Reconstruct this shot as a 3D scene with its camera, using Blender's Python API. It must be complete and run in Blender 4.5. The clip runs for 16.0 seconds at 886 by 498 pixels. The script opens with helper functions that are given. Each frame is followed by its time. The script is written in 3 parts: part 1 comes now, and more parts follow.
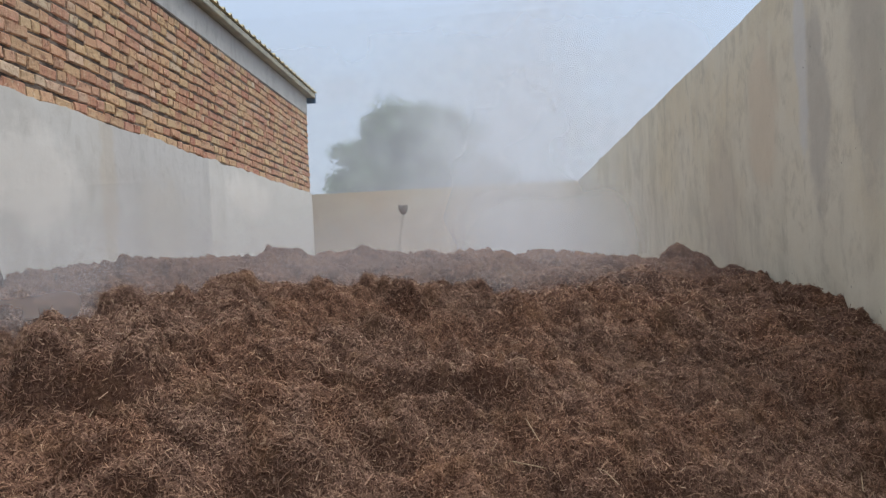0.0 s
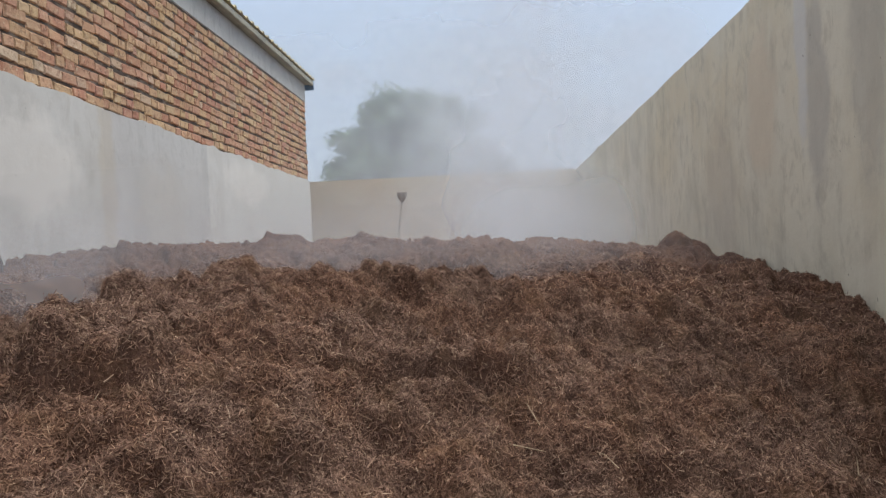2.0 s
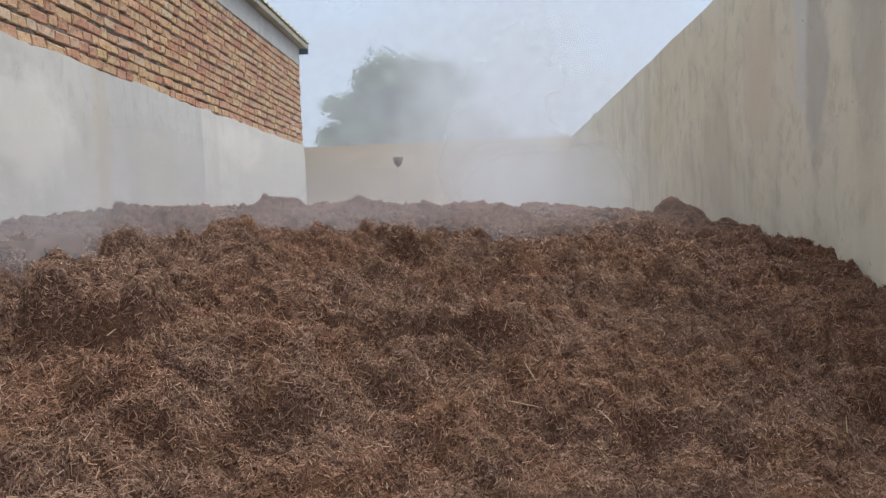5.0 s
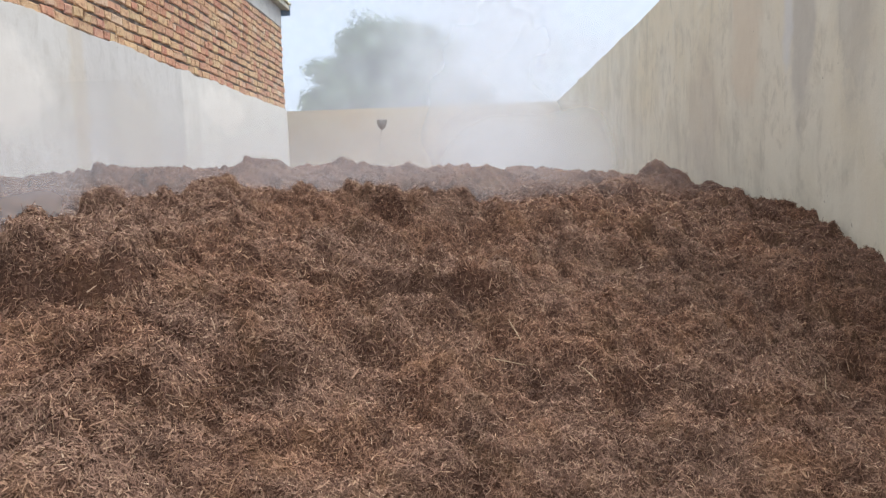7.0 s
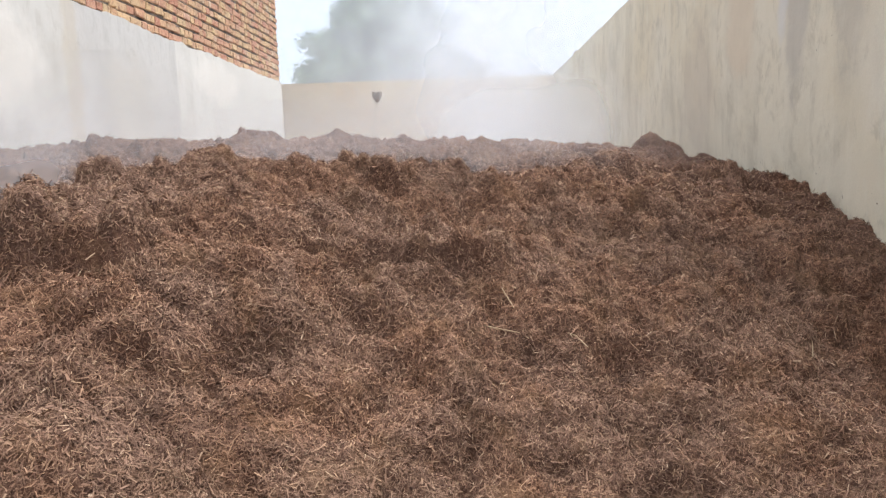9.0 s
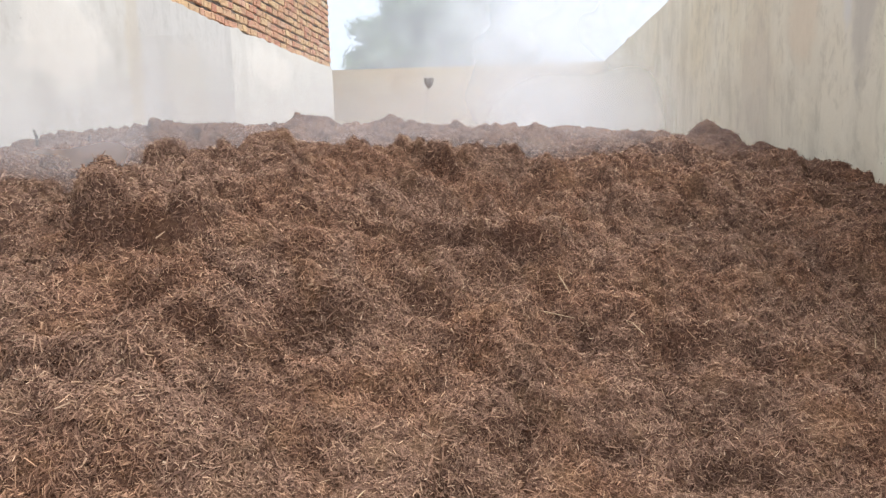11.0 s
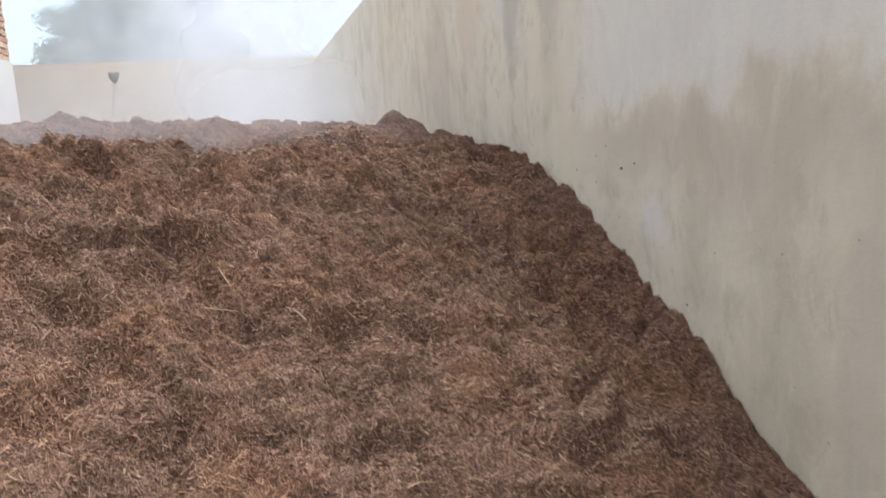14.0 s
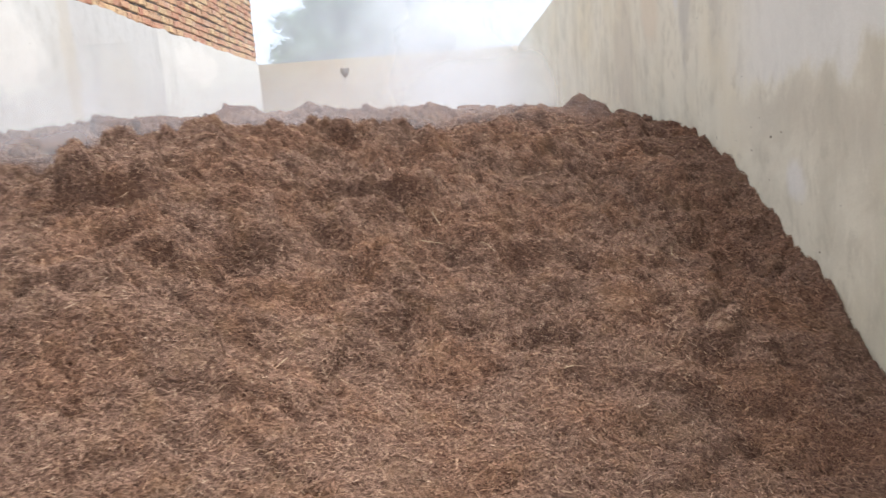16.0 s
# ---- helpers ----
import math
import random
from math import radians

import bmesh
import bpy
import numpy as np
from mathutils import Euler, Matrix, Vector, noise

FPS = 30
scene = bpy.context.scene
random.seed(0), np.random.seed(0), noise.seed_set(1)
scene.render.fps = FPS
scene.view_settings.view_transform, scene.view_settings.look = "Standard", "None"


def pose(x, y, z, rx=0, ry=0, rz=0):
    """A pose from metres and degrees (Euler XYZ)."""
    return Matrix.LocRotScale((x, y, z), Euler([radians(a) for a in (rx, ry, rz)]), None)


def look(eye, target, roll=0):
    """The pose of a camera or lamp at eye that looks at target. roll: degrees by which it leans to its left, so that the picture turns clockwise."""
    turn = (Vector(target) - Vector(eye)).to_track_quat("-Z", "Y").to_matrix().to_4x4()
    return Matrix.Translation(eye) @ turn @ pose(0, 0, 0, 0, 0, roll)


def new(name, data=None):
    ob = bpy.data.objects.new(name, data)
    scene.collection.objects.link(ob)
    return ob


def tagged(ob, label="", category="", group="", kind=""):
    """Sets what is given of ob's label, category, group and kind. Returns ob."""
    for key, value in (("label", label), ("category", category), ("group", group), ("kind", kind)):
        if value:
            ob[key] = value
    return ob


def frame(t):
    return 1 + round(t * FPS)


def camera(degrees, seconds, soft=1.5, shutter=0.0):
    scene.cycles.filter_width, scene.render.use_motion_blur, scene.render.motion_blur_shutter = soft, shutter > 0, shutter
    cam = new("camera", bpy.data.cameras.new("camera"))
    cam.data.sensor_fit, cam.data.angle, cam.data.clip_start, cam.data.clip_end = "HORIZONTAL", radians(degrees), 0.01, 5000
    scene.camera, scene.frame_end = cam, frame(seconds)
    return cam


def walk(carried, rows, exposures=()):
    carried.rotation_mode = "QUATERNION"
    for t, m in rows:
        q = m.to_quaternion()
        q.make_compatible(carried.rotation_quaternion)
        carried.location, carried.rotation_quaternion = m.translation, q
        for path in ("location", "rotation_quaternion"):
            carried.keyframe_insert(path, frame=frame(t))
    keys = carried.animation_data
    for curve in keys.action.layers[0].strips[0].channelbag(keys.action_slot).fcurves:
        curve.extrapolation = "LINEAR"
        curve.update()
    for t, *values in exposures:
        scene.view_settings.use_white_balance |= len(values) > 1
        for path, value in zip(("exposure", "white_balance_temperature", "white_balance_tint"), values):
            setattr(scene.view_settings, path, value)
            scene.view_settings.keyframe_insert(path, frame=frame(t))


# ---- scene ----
cam = camera(60.3, 16.0, soft=1.3, shutter=0.4)
PATH = [
    (0, (-0.145, -1.645, 1.45), (-0.29, 0.35, 1.482), -2.7),
    (0.5, (-0.147, -1.649, 1.449), (-0.288, 0.346, 1.471), -2.6),
    (1, (-0.149, -1.649, 1.447), (-0.289, 0.346, 1.461), -2.6),
    (1.5, (-0.154, -1.654, 1.445), (-0.293, 0.341, 1.452), -2.5),
    (2, (-0.159, -1.66, 1.443), (-0.297, 0.335, 1.444), -2.5),
    (2.5, (-0.164, -1.669, 1.441), (-0.304, 0.326, 1.439), -2.4),
    (3, (-0.168, -1.68, 1.438), (-0.308, 0.315, 1.434), -2.4),
    (3.5, (-0.171, -1.682, 1.435), (-0.313, 0.313, 1.427), -2.3),
    (4, (-0.172, -1.682, 1.431), (-0.315, 0.313, 1.399), -2.2),
    (6.5, (-0.18, -1.665, 1.396), (-0.269, 0.327, 1.249), -1.9),
    (7, (-0.179, -1.665, 1.391), (-0.264, 0.326, 1.221), -1.9),
    (7.5, (-0.175, -1.669, 1.386), (-0.253, 0.32, 1.193), -2.0),
    (8, (-0.172, -1.672, 1.382), (-0.245, 0.315, 1.173), -1.9),
    (8.5, (-0.172, -1.683, 1.38), (-0.241, 0.303, 1.157), -1.9),
    (11, (-0.21, -1.715, 1.372), (-0.402, 0.258, 1.106), -1.3),
    (11.5, (-0.208, -1.722, 1.377), (-0.44, 0.25, 1.135), -1.7),
    (12, (-0.203, -1.719, 1.381), (-0.45, 0.255, 1.175), -2.1),
    (12.5, (-0.177, -1.712, 1.383), (-0.347, 0.272, 1.188), -2.6),
    (13, (-0.087, -1.702, 1.385), (-0.049, 0.287, 1.185), -3.2),
    (13.5, (0.026, -1.703, 1.372), (0.327, 0.26, 1.132), -3.4),
    (14, (0.025, -1.749, 1.348), (0.494, 0.171, 1.044), -3.2),
    (14.5, (-0.065, -1.914, 1.318), (0.438, -0.014, 0.947), -3.0),
    (15, (-0.059, -2.065, 1.315), (0.308, -0.137, 0.928), -3.3),
    (15.5, (0.02, -2.273, 1.288), (0.159, -0.308, 0.942), -4.1),
    (16, (0.007, -2.426, 1.298), (-0.037, -0.449, 0.996), -4.2),
]
walk(cam, [(t, look(eye, target, roll)) for t, eye, target, roll in PATH],
     [(0, -0.06, 6250, 9), (4.2, -0.03, 6250, 9), (6.3, 0.46, 6300, 9.5), (7.2, 0.54, 6300, 9.5), (8.2, 0.68, 6380, 10), (10.8, 0.80, 6500, 10),
      (12.0, 0.70, 6500, 10), (13.0, 0.68, 6400, 10), (14.5, 0.84, 6180, 9), (15.4, 0.89, 6200, 9.5), (16.0, 0.91, 6350, 10)])

# ---- sky and sun: a pale overcast morning ----
SUN_EL, SUN_AZ = radians(70), radians(64)          # azimuth from +y towards +x
world = bpy.data.worlds.new("overcast_sky")
scene.world = world
world.use_nodes = True
wn, wl = world.node_tree.nodes, world.node_tree.links
wn.clear()
sky = wn.new("ShaderNodeTexSky")
sky.sky_type = "NISHITA"
sky.sun_disc = False
sky.sun_elevation, sky.sun_rotation = SUN_EL, SUN_AZ
sky.air_density, sky.dust_density, sky.ozone_density = 1.0, 4.0, 1.5
sky_bg = wn.new("ShaderNodeBackground")
sky_bg.inputs["Strength"].default_value = 0.05
cloud_bg = wn.new("ShaderNodeBackground")
cloud_bg.inputs["Strength"].default_value = 1.0
# an overcast sky is brighter and whiter overhead than at the horizon
sky_at, sky_up, sky_tone = wn.new("ShaderNodeTexCoord"), wn.new("ShaderNodeSeparateXYZ"), wn.new("ShaderNodeValToRGB")
sky_tone.color_ramp.elements.new(0.3), sky_tone.color_ramp.elements.new(0.65)
for e, (p, c) in zip(sky_tone.color_ramp.elements, ((0.0, (0.43, 0.502, 0.602)), (0.3, (0.46, 0.535, 0.64)), (0.65, (0.90, 0.93, 0.97)), (1.0, (1.9, 1.86, 1.82)))):
    e.position, e.color = p, (*c, 1)
wl.new(sky_at.outputs["Generated"], sky_up.inputs[0])
wl.new(sky_up.outputs["Z"], sky_tone.inputs[0])
wl.new(sky_tone.outputs[0], cloud_bg.inputs["Color"])
sky_sum = wn.new("ShaderNodeAddShader")
sky_out = wn.new("ShaderNodeOutputWorld")
wl.new(sky.outputs[0], sky_bg.inputs["Color"])
wl.new(sky_bg.outputs[0], sky_sum.inputs[0])
wl.new(cloud_bg.outputs[0], sky_sum.inputs[1])
wl.new(sky_sum.outputs[0], sky_out.inputs["Surface"])

sun_data = bpy.data.lights.new("sun", "SUN")
sun_data.energy, sun_data.angle, sun_data.color = 2.3, radians(40), (1.0, 0.95, 0.88)
sun = new("sun", sun_data)
sun_from = Vector((math.sin(SUN_AZ) * math.cos(SUN_EL), math.cos(SUN_AZ) * math.cos(SUN_EL), math.sin(SUN_EL)))
sun.matrix_world = look(sun_from * 40, (0, 0, 0))

# ---- plan, in metres ----
RIGHT_X, RIGHT_TOP = 1.335, 2.78     # face and top of the yard wall
BACK_Y = 12.09                        # face of the far wall
LEFT_X = -3.0                         # face of the building
BUILD_END = 10.0                      # far corner of the building
PLASTER_TOP, BRICK_TOP, EAVE_Z = 2.585, 3.81, 4.02
COURSE = (BRICK_TOP - PLASTER_TOP) / 14


# ---- noise on arrays ----
def lattice(ix, iy, seed):
    h = (ix * 374761393 + iy * 668265263 + seed * 974634777) & 0x7FFFFFFF
    h = ((h ^ (h >> 13)) * 1274126177) & 0x7FFFFFFF
    return ((h ^ (h >> 16)) & 0xFFFF) / 65535.0


def vnoise(x, y, seed=0):
    """Smooth noise from 0 to 1 on arrays."""
    fx, fy = np.floor(x), np.floor(y)
    ix, iy = fx.astype(np.int64), fy.astype(np.int64)
    u, v = x - fx, y - fy
    u, v = u * u * u * (u * (u * 6 - 15) + 10), v * v * v * (v * (v * 6 - 15) + 10)
    a, b = lattice(ix, iy, seed), lattice(ix + 1, iy, seed)
    c, d = lattice(ix, iy + 1, seed), lattice(ix + 1, iy + 1, seed)
    return (a * (1 - u) + b * u) * (1 - v) + (c * (1 - u) + d * u) * v


def turned(x, y, a):
    return x * math.cos(a) - y * math.sin(a), x * math.sin(a) + y * math.cos(a)


def cells(x, y, seed=0):
    """Distance to the nearest of scattered points, on arrays."""
    ix, iy = np.floor(x).astype(np.int64), np.floor(y).astype(np.int64)
    best = np.full(np.shape(x), 9.0)
    for dx in (-1, 0, 1):
        for dy in (-1, 0, 1):
            px = ix + dx + lattice(ix + dx, iy + dy, seed)
            py = iy + dy + lattice(ix + dx, iy + dy, seed + 7)
            best = np.minimum(best, (px - x) ** 2 + (py - y) ** 2)
    return np.sqrt(best)


# ---- materials ----
class Mat:
    """A node material under construction."""

    def __init__(self, name, rough=0.9, metal=0.0, spec=0.3):
        self.m = bpy.data.materials.new(name)
        self.m.use_nodes = True
        self.n, self.l = self.m.node_tree.nodes, self.m.node_tree.links
        self.b = self.n["Principled BSDF"]
        self.b.inputs["Roughness"].default_value = rough
        self.b.inputs["Metallic"].default_value = metal
        self.b.inputs["Specular IOR Level"].default_value = spec
        self.at = self.n.new("ShaderNodeNewGeometry").outputs["Position"]

    def put(self, socket, value):
        if hasattr(value, "links"):
            self.l.new(value, socket)
        else:
            socket.default_value = value

    def moved(self, scale=(1, 1, 1), loc=(0, 0, 0)):
        k = self.n.new("ShaderNodeMapping")
        k.inputs["Scale"].default_value, k.inputs["Location"].default_value = scale, loc
        self.l.new(self.at, k.inputs["Vector"])
        return k.outputs[0]

    def noise(self, scale, detail=4, rough=0.55, vec=None, distort=0.0):
        k = self.n.new("ShaderNodeTexNoise")
        k.inputs["Scale"].default_value, k.inputs["Detail"].default_value = scale, detail
        k.inputs["Roughness"].default_value, k.inputs["Distortion"].default_value = rough, distort
        self.l.new(vec or self.at, k.inputs["Vector"])
        return k.outputs["Fac"]

    def ramp(self, fac, *stops):
        k = self.n.new("ShaderNodeValToRGB")
        el = k.color_ramp.elements
        while len(el) < len(stops):
            el.new(0.5)
        for e, (p, c) in zip(el, stops):
            e.position = p
            e.color = (*c, 1) if hasattr(c, "__len__") else (c, c, c, 1)
        self.l.new(fac, k.inputs[0])
        return k.outputs[0]

    def span(self, fac, a, b, c=0.0, d=1.0):
        k = self.n.new("ShaderNodeMapRange")
        k.interpolation_type = "SMOOTHSTEP"
        for name, v in (("From Min", a), ("From Max", b), ("To Min", c), ("To Max", d)):
            k.inputs[name].default_value = v
        self.l.new(fac, k.inputs["Value"])
        return k.outputs[0]

    def math(self, op, a, b=0.0):
        k = self.n.new("ShaderNodeMath")
        k.operation = op
        self.put(k.inputs[0], a), self.put(k.inputs[1], b)
        return k.outputs[0]

    def mix(self, fac, a, b, blend="MIX"):
        k = self.n.new("ShaderNodeMix")
        k.data_type, k.blend_type = "RGBA", blend
        for socket, v in ((k.inputs[0], fac), (k.inputs[6], a), (k.inputs[7], b)):
            self.put(socket, (*v, 1) if isinstance(v, tuple) and len(v) == 3 else v)
        return k.outputs[2]

    def axis(self, name):
        k = self.n.new("ShaderNodeSeparateXYZ")
        self.l.new(self.at, k.inputs[0])
        return k.outputs[name]

    def spot(self, centre, size, ragged=0.35, scale=4.0):
        """A blotch with a ragged edge round a place on a wall that runs along y: 1 inside, 0 outside."""
        y = self.math("DIVIDE", self.math("SUBTRACT", self.axis("Y"), centre[0]), size[0])
        z = self.math("DIVIDE", self.math("SUBTRACT", self.axis("Z"), centre[1]), size[1])
        d = self.math("SQRT", self.math("ADD", self.math("MULTIPLY", y, y), self.math("MULTIPLY", z, z)))
        d = self.math("ADD", d, self.math("MULTIPLY", self.math("SUBTRACT", self.noise(scale, 6, 0.62), 0.5), ragged * 5))
        return self.span(d, 0.60, 1.22, 1.0, 0.0)

    def colour(self, value):
        self.put(self.b.inputs["Base Color"], (*value, 1) if isinstance(value, tuple) else value)
        return self

    def bump(self, height, strength=0.3, distance=0.01):
        k = self.n.new("ShaderNodeBump")
        k.inputs["Strength"].default_value, k.inputs["Distance"].default_value = strength, distance
        self.l.new(height, k.inputs["Height"])
        self.l.new(k.outputs[0], self.b.inputs["Normal"])
        return self

    def value_of(self, kind):
        if kind == "object":
            return self.n.new("ShaderNodeObjectInfo").outputs["Random"]
        return self.n.new("ShaderNodeNewGeometry").outputs["Random Per Island"]


def cement(name, light, warm, dark, streak=0.5, marks=(), tide=False):
    """Old trowelled cement plaster: broad tone patches, rain streaks down the wall, fine sand grain."""
    k = Mat(name, rough=0.93, spec=0.2)
    base = k.mix(k.span(k.noise(0.9, 5, 0.6), 0.35, 0.65), light, warm)
    base = k.mix(k.span(k.noise(2.6, 6, 0.6, distort=0.6), 0.45, 0.75, 0, 0.55), base, dark)
    drips = k.noise(1.0, 4, 0.5, k.moved((2.4, 2.4, 0.3)), 0.5)
    base = k.mix(k.span(drips, 0.48, 0.72, 0, streak), base, dark)
    pale = k.noise(1.0, 4, 0.55, k.moved((4.0, 4.0, 0.8), (3.1, 1.7, 0.4)), 0.6)
    base = k.mix(k.span(pale, 0.55, 0.75, 0, 0.45), base, light)
    mottle = k.noise(1.0, 6, 0.7, k.moved((9.0, 9.0, 5.0), (0.7, 2.1, 5.3)), 0.4)
    base = k.mix(k.span(mottle, 0.50, 0.66, 0, 0.5), base, dark)
    base = k.mix(k.span(k.noise(1.0, 6, 0.7, k.moved((13.0, 13.0, 4.0), (8.7, 0.1, 2.3)), 0.4), 0.52, 0.66, 0, 0.55), base, light)
    for centre, size, tone, amount in marks:
        base = k.mix(k.math("MULTIPLY", k.spot(centre, size), amount), base, tone)
    if tide:
        # a ragged tide line: bleached above it, damp and darker in a band below it
        here = k.span(k.axis("Y"), 0.8, 1.5, 1.0, 0.0)
        line = k.math("ADD", k.axis("Z"), k.math("MULTIPLY", k.math("SUBTRACT", k.noise(1.0, 6, 0.65, k.moved((2.4, 2.4, 1.5))), 0.5), 0.75))
        band = k.math("MULTIPLY", k.span(line, 1.33, 1.46, 1.0, 0.0), k.span(line, 0.98, 1.34))
        base = k.mix(k.math("MULTIPLY", k.math("MULTIPLY", band, here), 0.5), base, (0.43, 0.39, 0.325))
        bleach = k.math("MULTIPLY", k.span(line, 1.40, 1.50), k.span(k.axis("Z"), 1.7, 2.3, 1.0, 0.25))
        base = k.mix(k.math("MULTIPLY", k.math("MULTIPLY", bleach, here), 0.65), base, (0.66, 0.655, 0.635))
    specks = k.noise(38, 2, 0.4)
    base = k.mix(k.span(specks, 0.77, 0.80, 0, 0.6), base, (0.07, 0.06, 0.05))
    grain = k.noise(160, 3, 0.6)
    base = k.mix(k.span(grain, 0.3, 0.7, 0, 0.18), base, dark)
    k.colour(base)
    h = k.math("ADD", k.math("MULTIPLY", k.noise(3.5, 5), 1.0), k.math("MULTIPLY", k.noise(90, 3), 0.06))
    return k.bump(h, 0.35, 0.02).m


def brick_clay(name, per):
    """Hand-made bricks in pink, red and straw-yellow, each its own tone, with lime bloom and soot."""
    k = Mat(name, rough=0.95, spec=0.15)
    r = k.value_of(per)
    tone = k.ramp(r, (0.0, (0.52, 0.24, 0.18)), (0.18, (0.64, 0.39, 0.26)), (0.36, (0.68, 0.50, 0.30)),
                  (0.54, (0.58, 0.31, 0.24)), (0.72, (0.69, 0.54, 0.34)), (0.88, (0.55, 0.27, 0.22)), (1.0, (0.70, 0.62, 0.48)))
    tone = k.mix(k.span(k.noise(9, 5, 0.6), 0.42, 0.72, 0, 0.45), tone, (0.70, 0.52, 0.34))
    tone = k.mix(k.span(k.noise(21, 6, 0.7), 0.50, 0.66, 0, 0.8), tone, (0.24, 0.115, 0.08))
    tone = k.mix(k.span(k.noise(33, 5, 0.7, k.moved((1, 1, 1), (5.1, 2.2, 8.3))), 0.55, 0.68, 0, 0.65), tone, (0.84, 0.74, 0.58))
    tone = k.mix(k.span(k.noise(1.7, 5, 0.65), 0.62, 0.74, 0, 0.6), tone, (0.66, 0.62, 0.56))
    tone = k.mix(0.1, tone, (0.56, 0.44, 0.36))
    tone = k.mix(1.0, tone, (0.87, 0.83, 0.755), "MULTIPLY")
    k.colour(tone)
    h = k.math("ADD", k.noise(45, 5), k.math("MULTIPLY", k.noise(200, 2), 0.3))
    return k.bump(h, 0.9, 0.012).m


def dung(name, per=None):
    """Damp manure and chopped straw: dark, reddish brown, paler where it has dried."""
    k = Mat(name, rough=0.92, spec=0.12)
    damp = k.noise(1.3, 4, 0.55)
    red = k.noise(3.3, 5, 0.6, k.moved((1, 1, 1), (4.2, 7.7, 1.3)))
    gold = k.noise(7.5, 4, 0.6, k.moved((1, 1, 1), (1.2, 3.7, 6.3)))
    if per:
        r = k.value_of(per)
        tone = k.ramp(r, (0.0, (0.095, 0.055, 0.042)), (0.25, (0.151, 0.091, 0.067)), (0.55, (0.217, 0.135, 0.100)),
                      (0.85, (0.299, 0.194, 0.139)), (0.975, (0.367, 0.247, 0.168)), (1.0, (0.475, 0.362, 0.267)))
    else:
        fine = k.noise(70, 5, 0.7)
        tone = k.ramp(fine, (0.25, (0.047, 0.026, 0.019)), (0.5, (0.107, 0.061, 0.044)), (0.75, (0.190, 0.116, 0.081)))
    tone = k.mix(k.span(gold, 0.50, 0.68, 0, 0.55), tone, k.mix(0.45, tone, (0.25, 0.158, 0.090)))
    tone = k.mix(k.span(red, 0.42, 0.66, 0, 0.6), tone, k.mix(1.0, tone, (1.04, 0.90, 0.78), "MULTIPLY"))
    tone = k.mix(k.span(damp, 0.46, 0.64, 0, 0.40), tone, k.mix(0.4, tone, (0.055, 0.038, 0.033)))
    # darker and redder towards the yard wall, with a ragged edge
    by_wall = k.math("ADD", k.axis("X"), k.math("MULTIPLY", k.math("SUBTRACT", k.noise(2.2, 4, 0.6), 0.5), 0.9))
    tone = k.mix(k.span(by_wall, 0.66, 1.06, 0, 0.38), tone, k.mix(1.0, tone, (0.62, 0.54, 0.50), "MULTIPLY"))
    k.colour(tone)
    if not per:
        k.bump(k.noise(120, 4, 0.7), 0.8, 0.01)
    return k.m


def plain(name, tone, other, scale=6.0, rough=0.7, metal=0.0, spec=0.3):
    k = Mat(name, rough=rough, metal=metal, spec=spec)
    k.colour(k.mix(k.span(k.noise(scale, 5, 0.6), 0.4, 0.7), tone, other))
    return k.bump(k.noise(scale * 9, 3), 0.2, 0.004).m


RIGHT_MARKS = (    # y, z; half sizes; tone; strength
    ((1.93, 2.05), (0.13, 0.45), (0.36, 0.345, 0.32), 0.55),
    ((2.09, 2.40), (0.07, 0.50), (0.60, 0.605, 0.60), 0.75),
    ((2.66, 2.20), (0.24, 0.40), (0.63, 0.55, 0.43), 0.8),
    ((3.5, 1.8), (0.35, 0.45), (0.46, 0.41, 0.34), 0.45),
    ((1.45, 2.3), (0.16, 0.6), (0.40, 0.385, 0.35), 0.45),
    ((-0.75, 1.15), (0.22, 0.75), (0.65, 0.64, 0.615), 0.85),
    ((0.57, 1.02), (0.10, 0.10), (0.64, 0.63, 0.62), 0.7),
    ((-0.38, 0.80), (0.12, 0.35), (0.47, 0.44, 0.39), 0.5),
)
LEFT_MARKS = (
    ((3.80, 2.15), (0.12, 0.75), (0.50, 0.445, 0.36), 0.55),
    ((2.9, 2.1), (0.5, 0.35), (0.72, 0.69, 0.64), 0.6),
    ((4.7, 1.9), (0.5, 0.4), (0.52, 0.49, 0.44), 0.5),
    ((7.0, 2.3), (0.8, 0.25), (0.74, 0.71, 0.66), 0.5),
)
M_RIGHT = cement("cement_render_stained", (0.665, 0.63, 0.525), (0.65, 0.59, 0.45), (0.42, 0.39, 0.31), 0.5, RIGHT_MARKS, True)
M_BACK = cement("cement_render_back", (0.74, 0.64, 0.49), (0.72, 0.58, 0.42), (0.58, 0.49, 0.38), 0.3)
M_LEFT_A = cement("cement_render_pale", (0.57, 0.56, 0.53), (0.54, 0.525, 0.49), (0.44, 0.42, 0.385), 0.4, LEFT_MARKS)
M_LEFT_B = cement("cement_render_grey", (0.53, 0.52, 0.50), (0.51, 0.495, 0.475), (0.40, 0.39, 0.37), 0.4, LEFT_MARKS)
M_LEFT_C = cement("cement_render_cream", (0.60, 0.59, 0.56), (0.575, 0.56, 0.525), (0.48, 0.46, 0.425), 0.35, LEFT_MARKS)
M_CONCRETE = cement("concrete_band", (0.50, 0.50, 0.485), (0.45, 0.45, 0.435), (0.33, 0.33, 0.32), 0.4)
M_MORTAR = plain("mortar", (0.06, 0.044, 0.035), (0.22, 0.18, 0.145), 7.0, 0.95)
M_RUBBLE = plain("weathered_mortar", (0.30, 0.275, 0.24), (0.20, 0.18, 0.155), 18.0, 0.95)
M_BRICK = brick_clay("fired_brick", "object")
